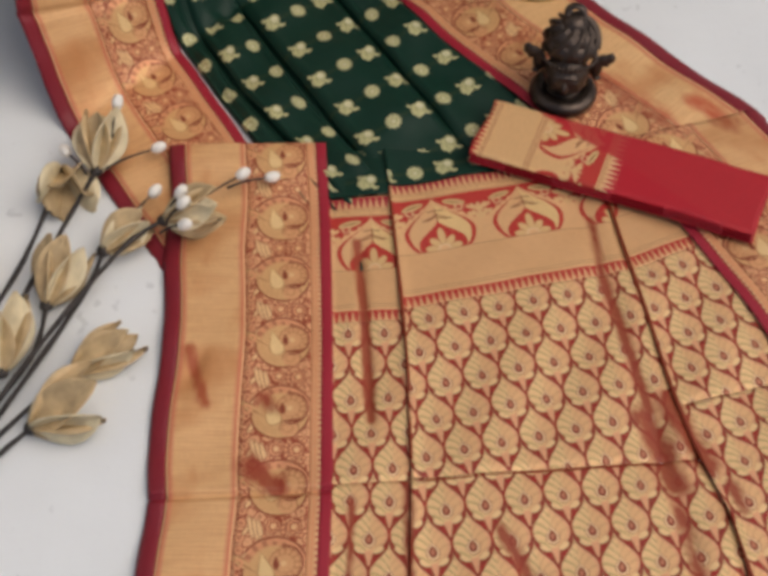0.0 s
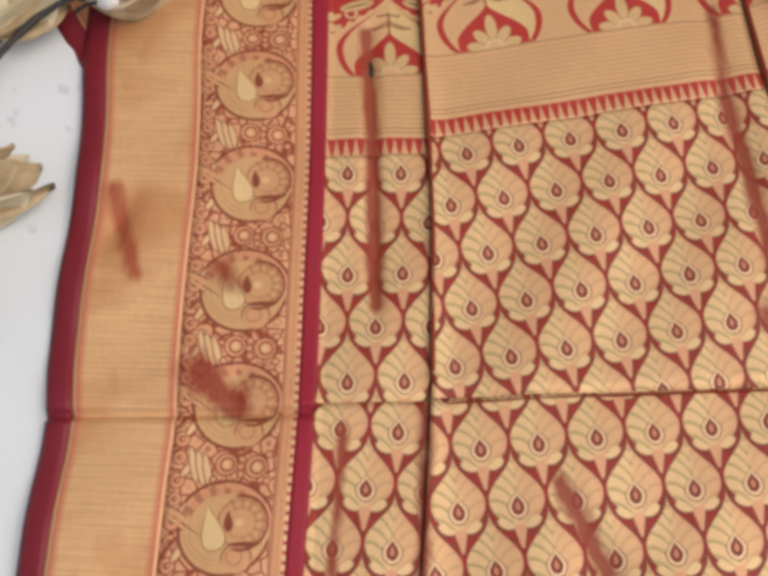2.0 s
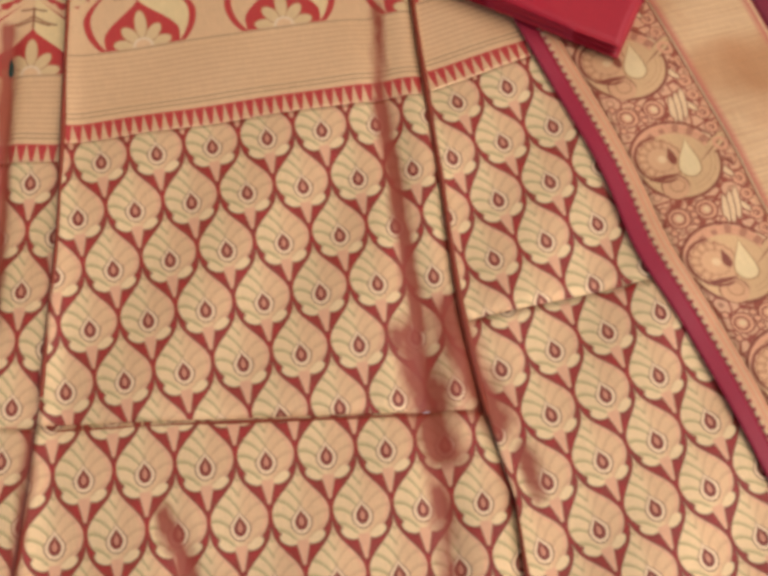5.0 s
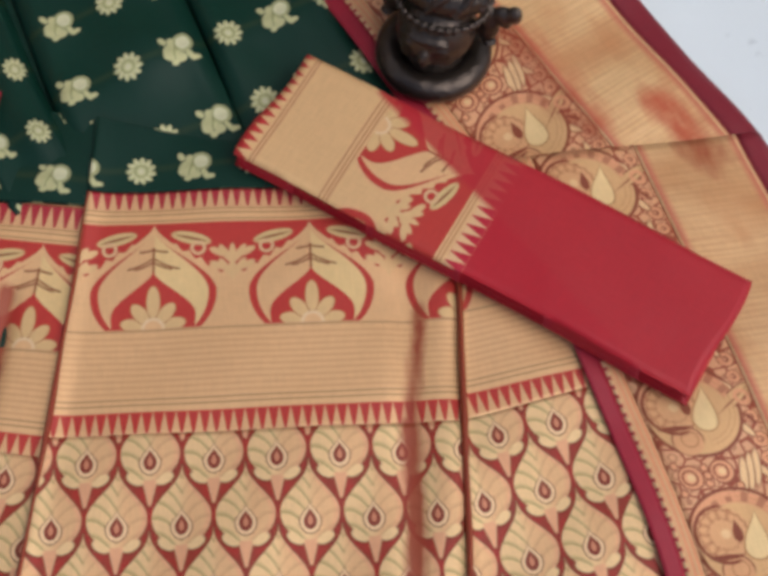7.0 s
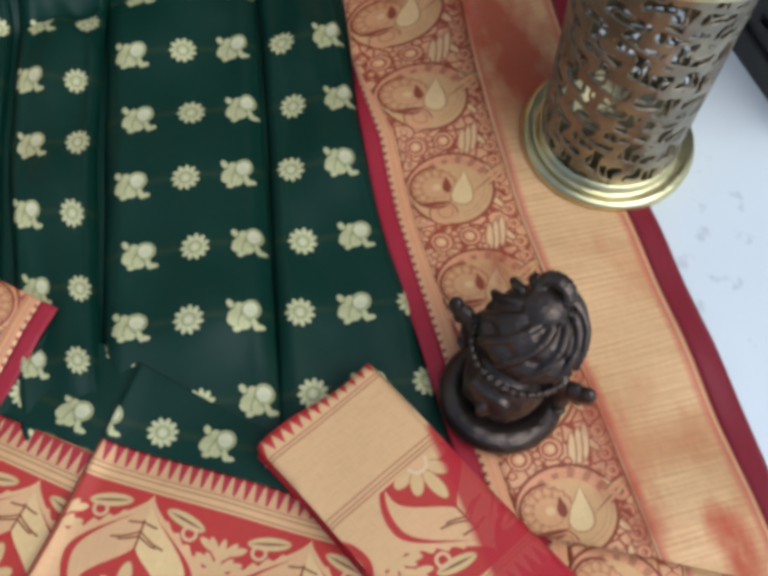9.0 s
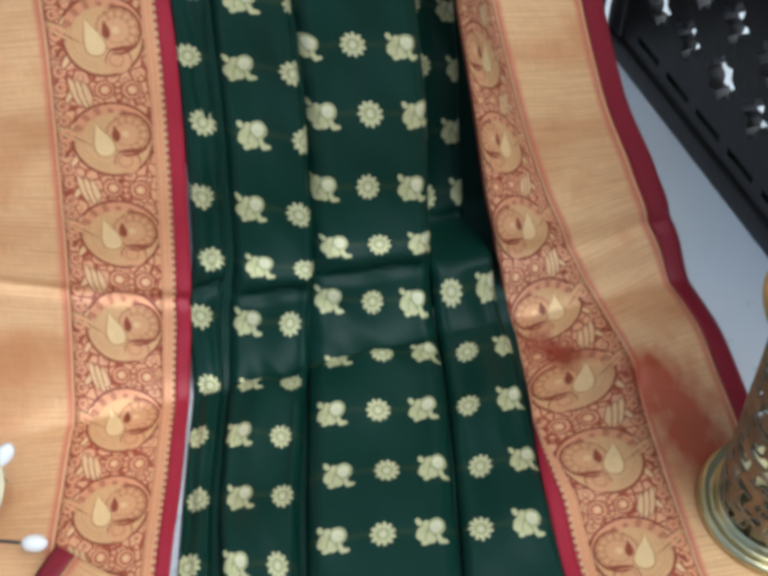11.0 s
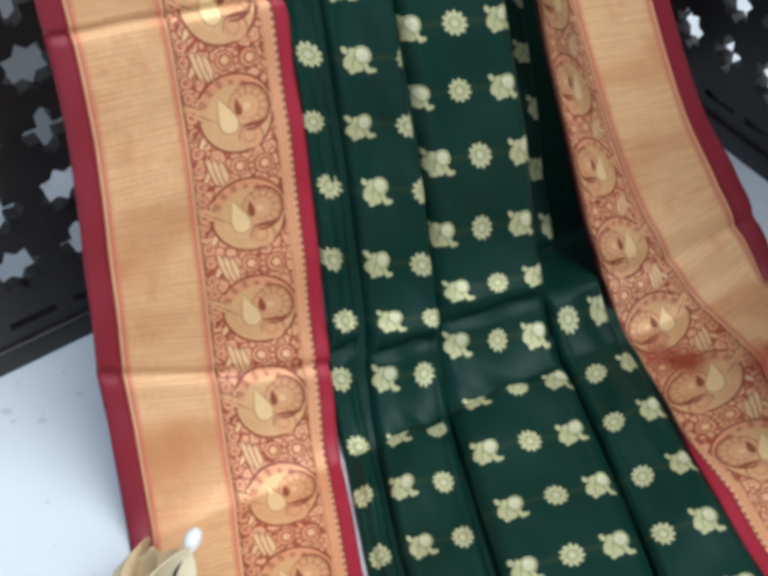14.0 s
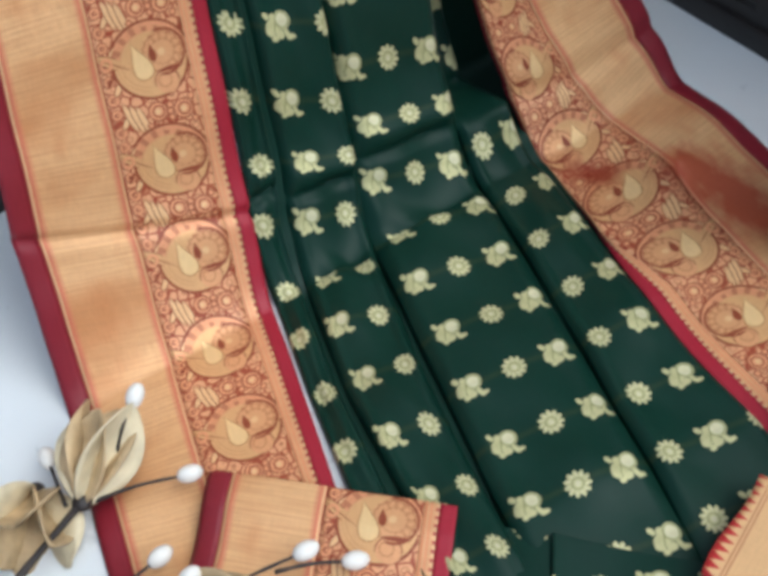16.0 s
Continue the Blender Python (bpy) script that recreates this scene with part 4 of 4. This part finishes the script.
# rust-red strips laid along pleats and a crease in place of fold shade
def shade_strip(points, wide, lift=0.0115, taper=True):
    r = rail(points)
    n = 40
    s = np.linspace(0, 1, n)
    p = r(s)
    t = np.gradient(p, axis=0)
    t /= np.hypot(*t.T)[:, None]
    bm = bmesh.new()
    bm.loops.layers.uv.new("cloth")
    rows = []
    for i in range(n):
        w = wide * (math.sin(math.pi * min(max(s[i], 0.01), 0.99)) ** 0.6 if taper else 1.0) * (0.92 + 0.14 * math.sin(i * 0.37 + wide * 900))
        row = []
        for q in (-1.0, -0.5, 0.0, 0.5, 1.0):
            x, y = p[i, 0] - t[i, 1] * w * q, p[i, 1] + t[i, 0] * w * q
            row.append(bm.verts.new((x, y, lift - 0.003 * q * q + float(rise(np.array(x), np.array(y))) + float(tucks(np.array(x), np.array(y))) * 0.6)))
        rows.append(row)
    for a, b in zip(rows, rows[1:]):
        for j in range(4):
            bm.faces.new((a[j], a[j + 1], b[j + 1], b[j]))
    bmesh.ops.recalc_face_normals(bm, faces=bm.faces)
    if sum(f.normal.z for f in bm.faces) < 0:
        bmesh.ops.reverse_faces(bm, faces=bm.faces)
    part("shade_strip", bm, M["shade_red"], saree, "rust-red strip in place of fold shade")


shade_strip([(0.071, 0.178), (0.0745, 0.038), (0.0755, -0.047), (0.0715, -0.165)], 0.0022, 0.0125, False)
shade_strip([(0.315, 0.16), (0.321, 0.098), (0.332, -0.003), (0.344, -0.119), (0.356, -0.182)], 0.0024, 0.0110, False)
shade_strip([(0.370, -0.235), (0.378, -0.32), (0.39, -0.42)], 0.0026, 0.0105)
shade_strip([(0.073, -0.1865), (0.19, -0.183), (0.312, -0.181)], 0.0013, 0.0098)

# ---- the folded blouse piece ----
blouse = thing("blouse_piece", "folded crimson silk blouse piece with gold brocade end", "blouse piece", (0.333, 0.179, 0.0115))
blouse.rotation_euler = (0, 0, radians(-24.6))


def fold_layer(x0, x1, y0, y1, z0, z1, name, nx=64, ny=30):
    """One fold of cloth: a soft block with rounded long edges and UVs along and across."""
    bm = bmesh.new()
    uvl = bm.loops.layers.uv.new("cloth")
    rim = []
    prof = []
    n = 8
    for k in range(ny + 1):
        prof.append((y1 + (y0 - y1) * k / ny, 1.0))
    rows = []
    t = (z1 - z0) / 2
    for i in range(nx + 1):
        x = x0 + (x1 - x0) * i / nx
        sag = 0.0015 * math.sin(9 * x + 1) + 0.0008 * math.sin(37 * x)
        ring_ = []
        for k in range(ny + 1):
            y = y1 + (y0 - y1) * k / ny
            e = min(y1 - y, y - y0)
            edge = 1 - (1 - min(e / t, 1.0)) ** 2
            ring_.append((x + 0.0025 * math.sin(y * 60), y + sag, (z0 + z1) / 2 + t * math.sqrt(max(edge, 0)) + 0.0007 * math.sin(x * 50 + y * 70)))
        for k in range(ny, -1, -1):
            y = y1 + (y0 - y1) * k / ny
            e = min(y1 - y, y - y0)
            edge = 1 - (1 - min(e / t, 1.0)) ** 2
            ring_.append((x + 0.0025 * math.sin(y * 60), y + sag, (z0 + z1) / 2 - t * math.sqrt(max(edge, 0))))
        rows.append([bm.verts.new(p) for p in ring_])
    m = len(rows[0])
    for i in range(nx):
        for j in range(m):
            q = [(i, j), (i + 1, j), (i + 1, (j + 1) % m), (i, (j + 1) % m)]
            f = bm.faces.new([rows[a_][b_] for a_, b_ in q])
            for lp in f.loops:
                lp[uvl].uv = (lp.vert.co.x - x0, lp.vert.co.y - y0)
    bm.faces.new(rows[0][::-1])
    bm.faces.new(rows[-1])
    bmesh.ops.recalc_face_normals(bm, faces=bm.faces)
    return part(name, bm, M["blouse"] if name == "upper_fold" else M["blouse_plain"], blouse)


fold_layer(-0.164, 0.163, -0.046, 0.044, 0.0, 0.008, "lower_fold")
fold_layer(-0.163, 0.161, -0.0455, 0.0445, 0.0065, 0.0150, "middle_fold")
fold_layer(-0.1645, 0.162, -0.0450, 0.0445, 0.0142, 0.0190, "upper_fold")

# ---- the pierced brass lantern ----
def lathe(bm, profile, seg=48):
    rings = []
    for r, z in profile:
        rings.append([bm.verts.new((r * math.cos(2 * math.pi * k / seg), r * math.sin(2 * math.pi * k / seg), z)) for k in range(seg)])
    for a, b in zip(rings, rings[1:]):
        for k in range(seg):
            bm.faces.new((a[k], a[(k + 1) % seg], b[(k + 1) % seg], b[k]))
    return rings


lantern = thing("lantern", "aged brass lantern with pierced scrollwork body, standing on saree border", "lantern", (0.285, 0.533, 0.008))
bm = bmesh.new()
lathe(bm, [(0.0, 0.0), (0.060, 0.0), (0.0635, 0.002), (0.0640, 0.005), (0.0620, 0.0085), (0.0580, 0.0095), (0.0545, 0.0075), (0.0520, 0.010), (0.0515, 0.016), (0.049, 0.016), (0.049, 0.004), (0.0, 0.004)], 72)
part("base_rim", bm, M["brass"], lantern, "polished brass base rim")


def pierced(name, r0, r1, z0, z1, nth, nz, parent, f):
    """A tube of sheet metal with scrolls cut out of it."""
    bm = bmesh.new()
    g = [[bm.verts.new(((r0 + (r1 - r0) * j / nz) * math.cos(2 * math.pi * i / nth), (r0 + (r1 - r0) * j / nz) * math.sin(2 * math.pi * i / nth), z0 + (z1 - z0) * j / nz)) for i in range(nth)] for j in range(nz + 1)]
    for j in range(nz):
        for i in range(nth):
            if j in (0, 1, nz - 1, nz - 2) or f(2 * math.pi * i / nth, (j + 0.5) / nz * (z1 - z0)):
                bm.faces.new((g[j][i], g[j][(i + 1) % nth], g[j + 1][(i + 1) % nth], g[j + 1][i]))
    loose = [v for v in bm.verts if not v.link_faces]
    bmesh.ops.delete(bm, geom=loose, context="VERTS")
    bmesh.ops.smooth_vert(bm, verts=bm.verts, factor=0.4, use_axis_x=True, use_axis_y=True, use_axis_z=True)
    ob = part(name, bm, M["pierced"], parent, "pierced metal scrollwork")
    md = ob.modifiers.new("thickness", "SOLIDIFY")
    md.thickness = 0.0018


def scrolls(th, z):
    a = 11 * th + 105 * z + 1.6 * math.sin(8 * th - 190 * z)
    b = 14 * th - 160 * z + 1.4 * math.sin(11 * th + 170 * z)
    return math.sin(a) > 0.32 or abs(math.sin(b)) < 0.38 or math.sin(5 * th + 230 * z) > 0.85


pierced("pierced_body", 0.0500, 0.0565, 0.012, 0.224, 260, 165, lantern, scrolls)
bm = bmesh.new()
lathe(bm, [(0.0540, 0.220), (0.0620, 0.222), (0.0690, 0.226), (0.0710, 0.231), (0.0695, 0.236), (0.0700, 0.242), (0.0670, 0.256), (0.0590, 0.272), (0.0490, 0.282), (0.0420, 0.287), (0.0410, 0.293), (0.0430, 0.296), (0.0410, 0.299)], 72)
part("shoulder", bm, M["brass"], lantern, "polished brass shoulder")
pierced("pierced_neck", 0.0390, 0.0390, 0.297, 0.345, 140, 40, lantern, scrolls)
bm = bmesh.new()
lathe(bm, [(0.039, 0.343), (0.050, 0.345), (0.051, 0.350), (0.040, 0.366), (0.018, 0.378), (0.010, 0.382), (0.014, 0.390), (0.008, 0.400), (0.0, 0.402)], 56)
part("cap", bm, M["brass"], lantern, "domed brass cap")

# ---- the bronze bust ----
bm = bmesh.new()


def blob(x, y, z, a, b, c, seg=20):
    m = Matrix.Translation((x, y, z)) @ Matrix.Diagonal((a, b, c, 1))
    bmesh.ops.create_uvsphere(bm, u_segments=seg, v_segments=seg // 2 + 2, radius=1.0, matrix=m)


for k in range(64):
    a = 2 * math.pi * k / 64
    blob(0.0305 * math.cos(a), 0.0305 * math.sin(a), 0.0105, 0.0100, 0.0100, 0.0095, 12)
blob(0, 0, 0.008, 0.033, 0.033, 0.008)
blob(0, 0.002, 0.028, 0.019, 0.019, 0.024)
blob(0, -0.004, 0.054, 0.0265, 0.0265, 0.0310)
blob(0, -0.029, 0.053, 0.0045, 0.0055, 0.0085)
blob(0, -0.0255, 0.0675, 0.0150, 0.0040, 0.0028)
for q in (-1, 1):
    blob(0.0095 * q, -0.0245, 0.0605, 0.0058, 0.0035, 0.0030)
    blob(0.0110 * q, -0.0215, 0.0480, 0.0075, 0.0060, 0.0075)
    # ear ornaments
    blob(0.0330 * q, 0.004, 0.062, 0.0080, 0.0055, 0.0150)
    blob(0.0410 * q, 0.005, 0.0730, 0.0085, 0.0050, 0.0080)
    blob(0.0480 * q, 0.005, 0.0770, 0.0055, 0.0045, 0.0075)
    blob(0.0440 * q, 0.004, 0.0690, 0.0040, 0.0035, 0.0040)
    blob(0.0360 * q, 0.003, 0.0450, 0.0050, 0.0045, 0.0060)
blob(0, -0.0255, 0.0415, 0.0075, 0.0040, 0.0022)
blob(0, -0.0210, 0.0335, 0.0085, 0.0065, 0.0060)
blob(0, 0.011, 0.086, 0.0325, 0.0285, 0.0200)
blob(0, 0.013, 0.101, 0.0270, 0.0240, 0.0170)
blob(0, 0.018, 0.119, 0.0145, 0.0140, 0.0125)
for k in range(16):
    a = 2 * math.pi * k / 16
    blob(0.0095 * math.cos(a), 0.024 + 0.003 * math.sin(a), 0.130 + 0.0095 * math.sin(a), 0.0042, 0.0055, 0.0042, 10)
for k in range(36):
    a = 2 * math.pi * k / 36
    blob(0.0315 * math.cos(a), 0.006 + 0.0285 * math.sin(a), 0.0760, 0.0026, 0.0026, 0.0030, 8)
# ridged locks winding up the crown
for k in range(11):
    a0 = 2 * math.pi * k / 11
    for t in range(14):
        q = t / 13
        a = a0 + 0.9 * q
        r = 0.0325 * math.cos(q * 1.02)
        blob(r * math.cos(a), 0.013 + 0.006 * q + r * math.sin(a) * 0.90, 0.084 + 0.034 * math.sin(q * 1.35), 0.0031, 0.0031, 0.0031, 8)
for v in bm.verts:
    # the head leans back and its crown is low
    if v.co.z > 0.03:
        v.co.y += (v.co.z - 0.03) * 0.07
        v.co.z -= 0.013 * min((v.co.z - 0.03) / 0.02, 1.0)
    if v.co.z > 0.08:
        v.co.y += (v.co.z - 0.08) * 0.05
        v.co.z = 0.08 + (v.co.z - 0.08) * 0.66
figurine = part("figurine", bm, M["bronze"])
md = figurine.modifiers.new("fuse", "REMESH")
md.mode, md.voxel_size, md.use_smooth_shade = "VOXEL", 0.0010, True
figurine.location, figurine.rotation_euler = (0.287, 0.307, 0.0075), (0, 0, radians(-14))
tagged(figurine, "small dark bronze bust figurine with tall crown on saree border", "figurine")


# ---- dried flowers ----
def petal_mesh(long, wide, cup, twist, thick=0.0012):
    """A dry petal from its foot at the origin along x: pointed, hollow, with a curled rim."""
    bm = bmesh.new()
    nl, nw = 12, 8
    g = []
    for i in range(nl + 1):
        t = i / nl
        w = wide * (math.sin(math.pi * min(t * 0.93 + 0.06, 1.0)) ** 0.75)
        row = []
        for j in range(nw + 1):
            q = j / nw * 2 - 1
            y = w * q
            z = cup * (math.sin(math.pi * t * 0.9) * 0.9 - (1 - q * q) * 0.9 * math.sin(math.pi * t)) + 0.0016 * math.sin(q * 9 + t * 7) * t
            row.append(bm.verts.new((long * t, y * math.cos(twist * t), z + y * math.sin(twist * t))))
        g.append(row)
    for i in range(nl):
        for j in range(nw):
            bm.faces.new((g[i][j], g[i + 1][j], g[i + 1][j + 1], g[i][j + 1]))
    return bm


def stem_mesh(points, r0, r1):
    bm = bmesh.new()
    p = [Vector(q) for q in points]
    fine = []
    for k in range(len(p) - 1):
        for t in (0, 0.25, 0.5, 0.75):
            a, b = p[max(k - 1, 0)], p[k]
            c, d = p[k + 1], p[min(k + 2, len(p) - 1)]
            fine.append(0.5 * ((2 * b) + (c - a) * t + (2 * a - 5 * b + 4 * c - d) * t * t + (3 * b - a - 3 * c + d) * t**3))
    fine.append(p[-1])
    rings = []
    for k, q in enumerate(fine):
        d = (fine[min(k + 1, len(fine) - 1)] - fine[max(k - 1, 0)]).normalized()
        s1 = d.cross(Vector((0, 0, 1))).normalized()
        s2 = d.cross(s1)
        r = (r0 + (r1 - r0) * k / (len(fine) - 1)) * (1 + 0.15 * math.sin(k * 2.3))
        rings.append([bm.verts.new(q + r * (math.cos(a) * s1 + math.sin(a) * s2)) for a in (2 * math.pi * n / 7 for n in range(7))])
    for a, b in zip(rings, rings[1:]):
        for n in range(7):
            bm.faces.new((a[n], a[(n + 1) % 7], b[(n + 1) % 7], b[n]))
    bm.faces.new(rings[0][::-1])
    bm.faces.new(rings[-1])
    return bm


rng = random.Random(4)


def sprig(stem, heading, tilt, long, wide, petals, opened, berries=()):
    """A dried flower on its stem; heading: where it points in plan, in degrees; berries: stalked white beads."""
    foot = Vector(stem[-1])
    ob = thing("dried_flower", "dried tan flower with papery petals on dark stem, lying on floor", "dried flower", tuple(foot), "bunch of dried flowers")
    part("stem", stem_mesh([Vector(q) - foot for q in stem], 0.0030, 0.0026), M["stem"], ob, "dark brown dry stem")
    bm = bmesh.new()
    bmesh.ops.create_uvsphere(bm, u_segments=10, v_segments=8, radius=0.0075, matrix=Matrix.Diagonal((1.0, 1.0, 0.8, 1)))
    for v in bm.verts:
        v.co *= 1 + 0.25 * noise.noise(v.co * 300)
    part("calyx", bm, M["stem"], ob)
    axis = pose(0, 0, 0, 0, -tilt, heading)
    for k in range(petals):
        roll = 360.0 * k / petals + rng.uniform(-18, 18)
        o = part("petal", petal_mesh(long * rng.uniform(0.88, 1.08), wide * rng.uniform(0.85, 1.1), 0.011, rng.uniform(-0.5, 0.5)), M["petal_in"] if k % 3 == 1 else M["petal"], ob)
        o.matrix_local = axis @ pose(0, 0, 0, roll, 0, 0) @ pose(0, 0, 0.003, 0, -opened * rng.uniform(0.6, 1.25), 0)
        md = o.modifiers.new("thickness", "SOLIDIFY")
        md.thickness = 0.0012
    for at_, foot_ in berries:
        a, f = Vector(at_) - foot, Vector(foot_) - foot
        d = (a - f).normalized()
        part("berry_stalk", stem_mesh([f, f.lerp(a, 0.5) + Vector((0, 0, 0.004)), a], 0.0016, 0.0011), M["stem"], ob)
        bm = bmesh.new()
        bmesh.ops.create_uvsphere(bm, u_segments=14, v_segments=10, radius=1.0, matrix=d.to_track_quat("X", "Z").to_matrix().to_4x4() @ Matrix.Diagonal((0.0098, 0.0066, 0.0066, 1)))
        b = part("berry", bm, M["berry"], ob, "white oval bead")
        b.location = a + d * 0.006


ROOT = (-0.420, -0.250)
sprig([(*ROOT, 0.012), (-0.345, -0.020, 0.022), (-0.290, 0.120, 0.030), (-0.258, 0.205, 0.030)], 82, 20, 0.072, 0.023, 6, 17,
      [((-0.233, 0.268, 0.064), (-0.240, 0.240, 0.045)), ((-0.196, 0.238, 0.024), (-0.252, 0.208, 0.026)), ((-0.292, 0.232, 0.030), (-0.268, 0.200, 0.030))])
sprig([(-0.365, 0.020, 0.010), (-0.330, 0.100, 0.014), (-0.300, 0.215, 0.018)], -76, 8, 0.062, 0.024, 6, 22)
sprig([(*ROOT, 0.020), (-0.320, -0.060, 0.028), (-0.225, 0.085, 0.035), (-0.178, 0.125, 0.036)], 12, 6, 0.066, 0.017, 6, 17,
      [((-0.097, 0.181, 0.037), (-0.165, 0.128, 0.036)), ((-0.066, 0.186, 0.026), (-0.110, 0.168, 0.034)), ((-0.160, 0.141, 0.056), (-0.178, 0.125, 0.036)),
       ((-0.157, 0.124, 0.060), (-0.176, 0.115, 0.040)), ((-0.155, 0.098, 0.060), (-0.180, 0.105, 0.040))])
sprig([(*ROOT, 0.014), (-0.330, -0.090, 0.018), (-0.262, 0.040, 0.020), (-0.244, 0.098, 0.022)], 38, 8, 0.066, 0.017, 5, 13,
      [((-0.194, 0.166, 0.030), (-0.244, 0.100, 0.022))])
sprig([(*ROOT, 0.010), (-0.360, -0.110, 0.012), (-0.310, -0.030, 0.014), (-0.300, 0.035, 0.016)], 66, 16, 0.074, 0.018, 6, 20)
sprig([(*ROOT, 0.016), (-0.385, -0.150, 0.018), (-0.352, -0.075, 0.020), (-0.336, -0.048, 0.022)], 95, 28, 0.082, 0.026, 6, 17)
sprig([(-0.400, -0.200, 0.008), (-0.330, -0.110, 0.010), (-0.268, -0.048, 0.012)], 33, 8, 0.076, 0.016, 6, 15)
sprig([(-0.400, -0.262, 0.008), (-0.350, -0.160, 0.010), (-0.302, -0.110, 0.014)], 24, 10, 0.082, 0.023, 6, 20)
sprig([(-0.420, -0.180, 0.008), (-0.400, 0.020, 0.010), (-0.372, 0.060, 0.012)], 120, 8, 0.066, 0.016, 5, 14)


# ---- folding screen behind ----
def star(cx, cz, r, points, inner, turn=0.0):
    return [(cx + (r if k % 2 == 0 else r * inner) * math.cos(math.pi * k / points + turn), cz + (r if k % 2 == 0 else r * inner) * math.sin(math.pi * k / points + turn)) for k in range(2 * points)]


def cross(cx, cz, r):
    out = []
    for k in range(4):
        a = math.pi / 2 * k
        for da, q in ((-0.38, 0.86), (0.0, 1.05), (0.38, 0.86), (math.pi / 4, 0.42)):
            out.append((cx + r * q * math.cos(a + da), cz + r * q * math.sin(a + da)))
    return out


def leaf(a, b, tall, thick=0.016):
    a, b = Vector(a), Vector(b)
    w = (b - a).length
    ob = thing("folding_screen", "dark carved wooden screen leaf pierced with stars", "screen", (a.x, a.y, 0), "screen leaves")
    ob.rotation_euler = (0, 0, math.atan2(b.y - a.y, b.x - a.x))
    bm = bmesh.new()
    loops = [[(0, 0), (w, 0), (w, tall), (0, tall)]]
    pitch = 0.060
    nx, nz = int((w - 0.06) / pitch), int((tall - 0.13) / pitch)
    for i in range(nx):
        for j in range(nz):
            cx, cz = 0.05 + pitch * (i + 0.5), 0.085 + pitch * (j + 0.3)
            loops.append(star(cx, cz, 0.0235, 8, 0.72, 0.2) if (i + j) % 2 == 0 else cross(cx, cz, 0.0225))
        x0 = 0.05 + pitch * i + 0.008
        loops.append([(x0, 0.042), (x0 + 0.044, 0.042), (x0 + 0.044, 0.050), (x0, 0.050)])
    edges = []
    for lp in loops:
        vs = [bm.verts.new((x, 0, z)) for x, z in lp]
        edges += [bm.edges.new((vs[k], vs[(k + 1) % len(vs)])) for k in range(len(vs))]
    bmesh.ops.triangle_fill(bm, use_beauty=True, use_dissolve=False, edges=edges, normal=(0, -1, 0))
    got = bmesh.ops.extrude_face_region(bm, geom=list(bm.faces))
    bmesh.ops.translate(bm, vec=(0, thick, 0), verts=[v for v in got["geom"] if isinstance(v, bmesh.types.BMVert)])
    bmesh.ops.recalc_face_normals(bm, faces=bm.faces)
    part("pierced_panel", bm, M["wood"], ob, smooth=False)
    for x0, x1, z0, z1, name in ((0.0, w, 0.0, 0.026, "rail"), (0.0, w, tall - 0.03, tall, "rail"), (0.0, 0.03, 0.028, tall - 0.032, "stile"), (w - 0.03, w, 0.028, tall - 0.032, "stile")):
        bm = bmesh.new()
        slab(bm, x0, x1, -0.004, thick + 0.004, z0, z1, 0.002, 2)
        part(name, bm, M["wood"], ob)


leaf((-0.600, 0.305, 0), (-0.045, 1.030, 0), 0.62)
leaf((-0.035, 1.030, 0), (0.420, 0.600, 0), 0.62)
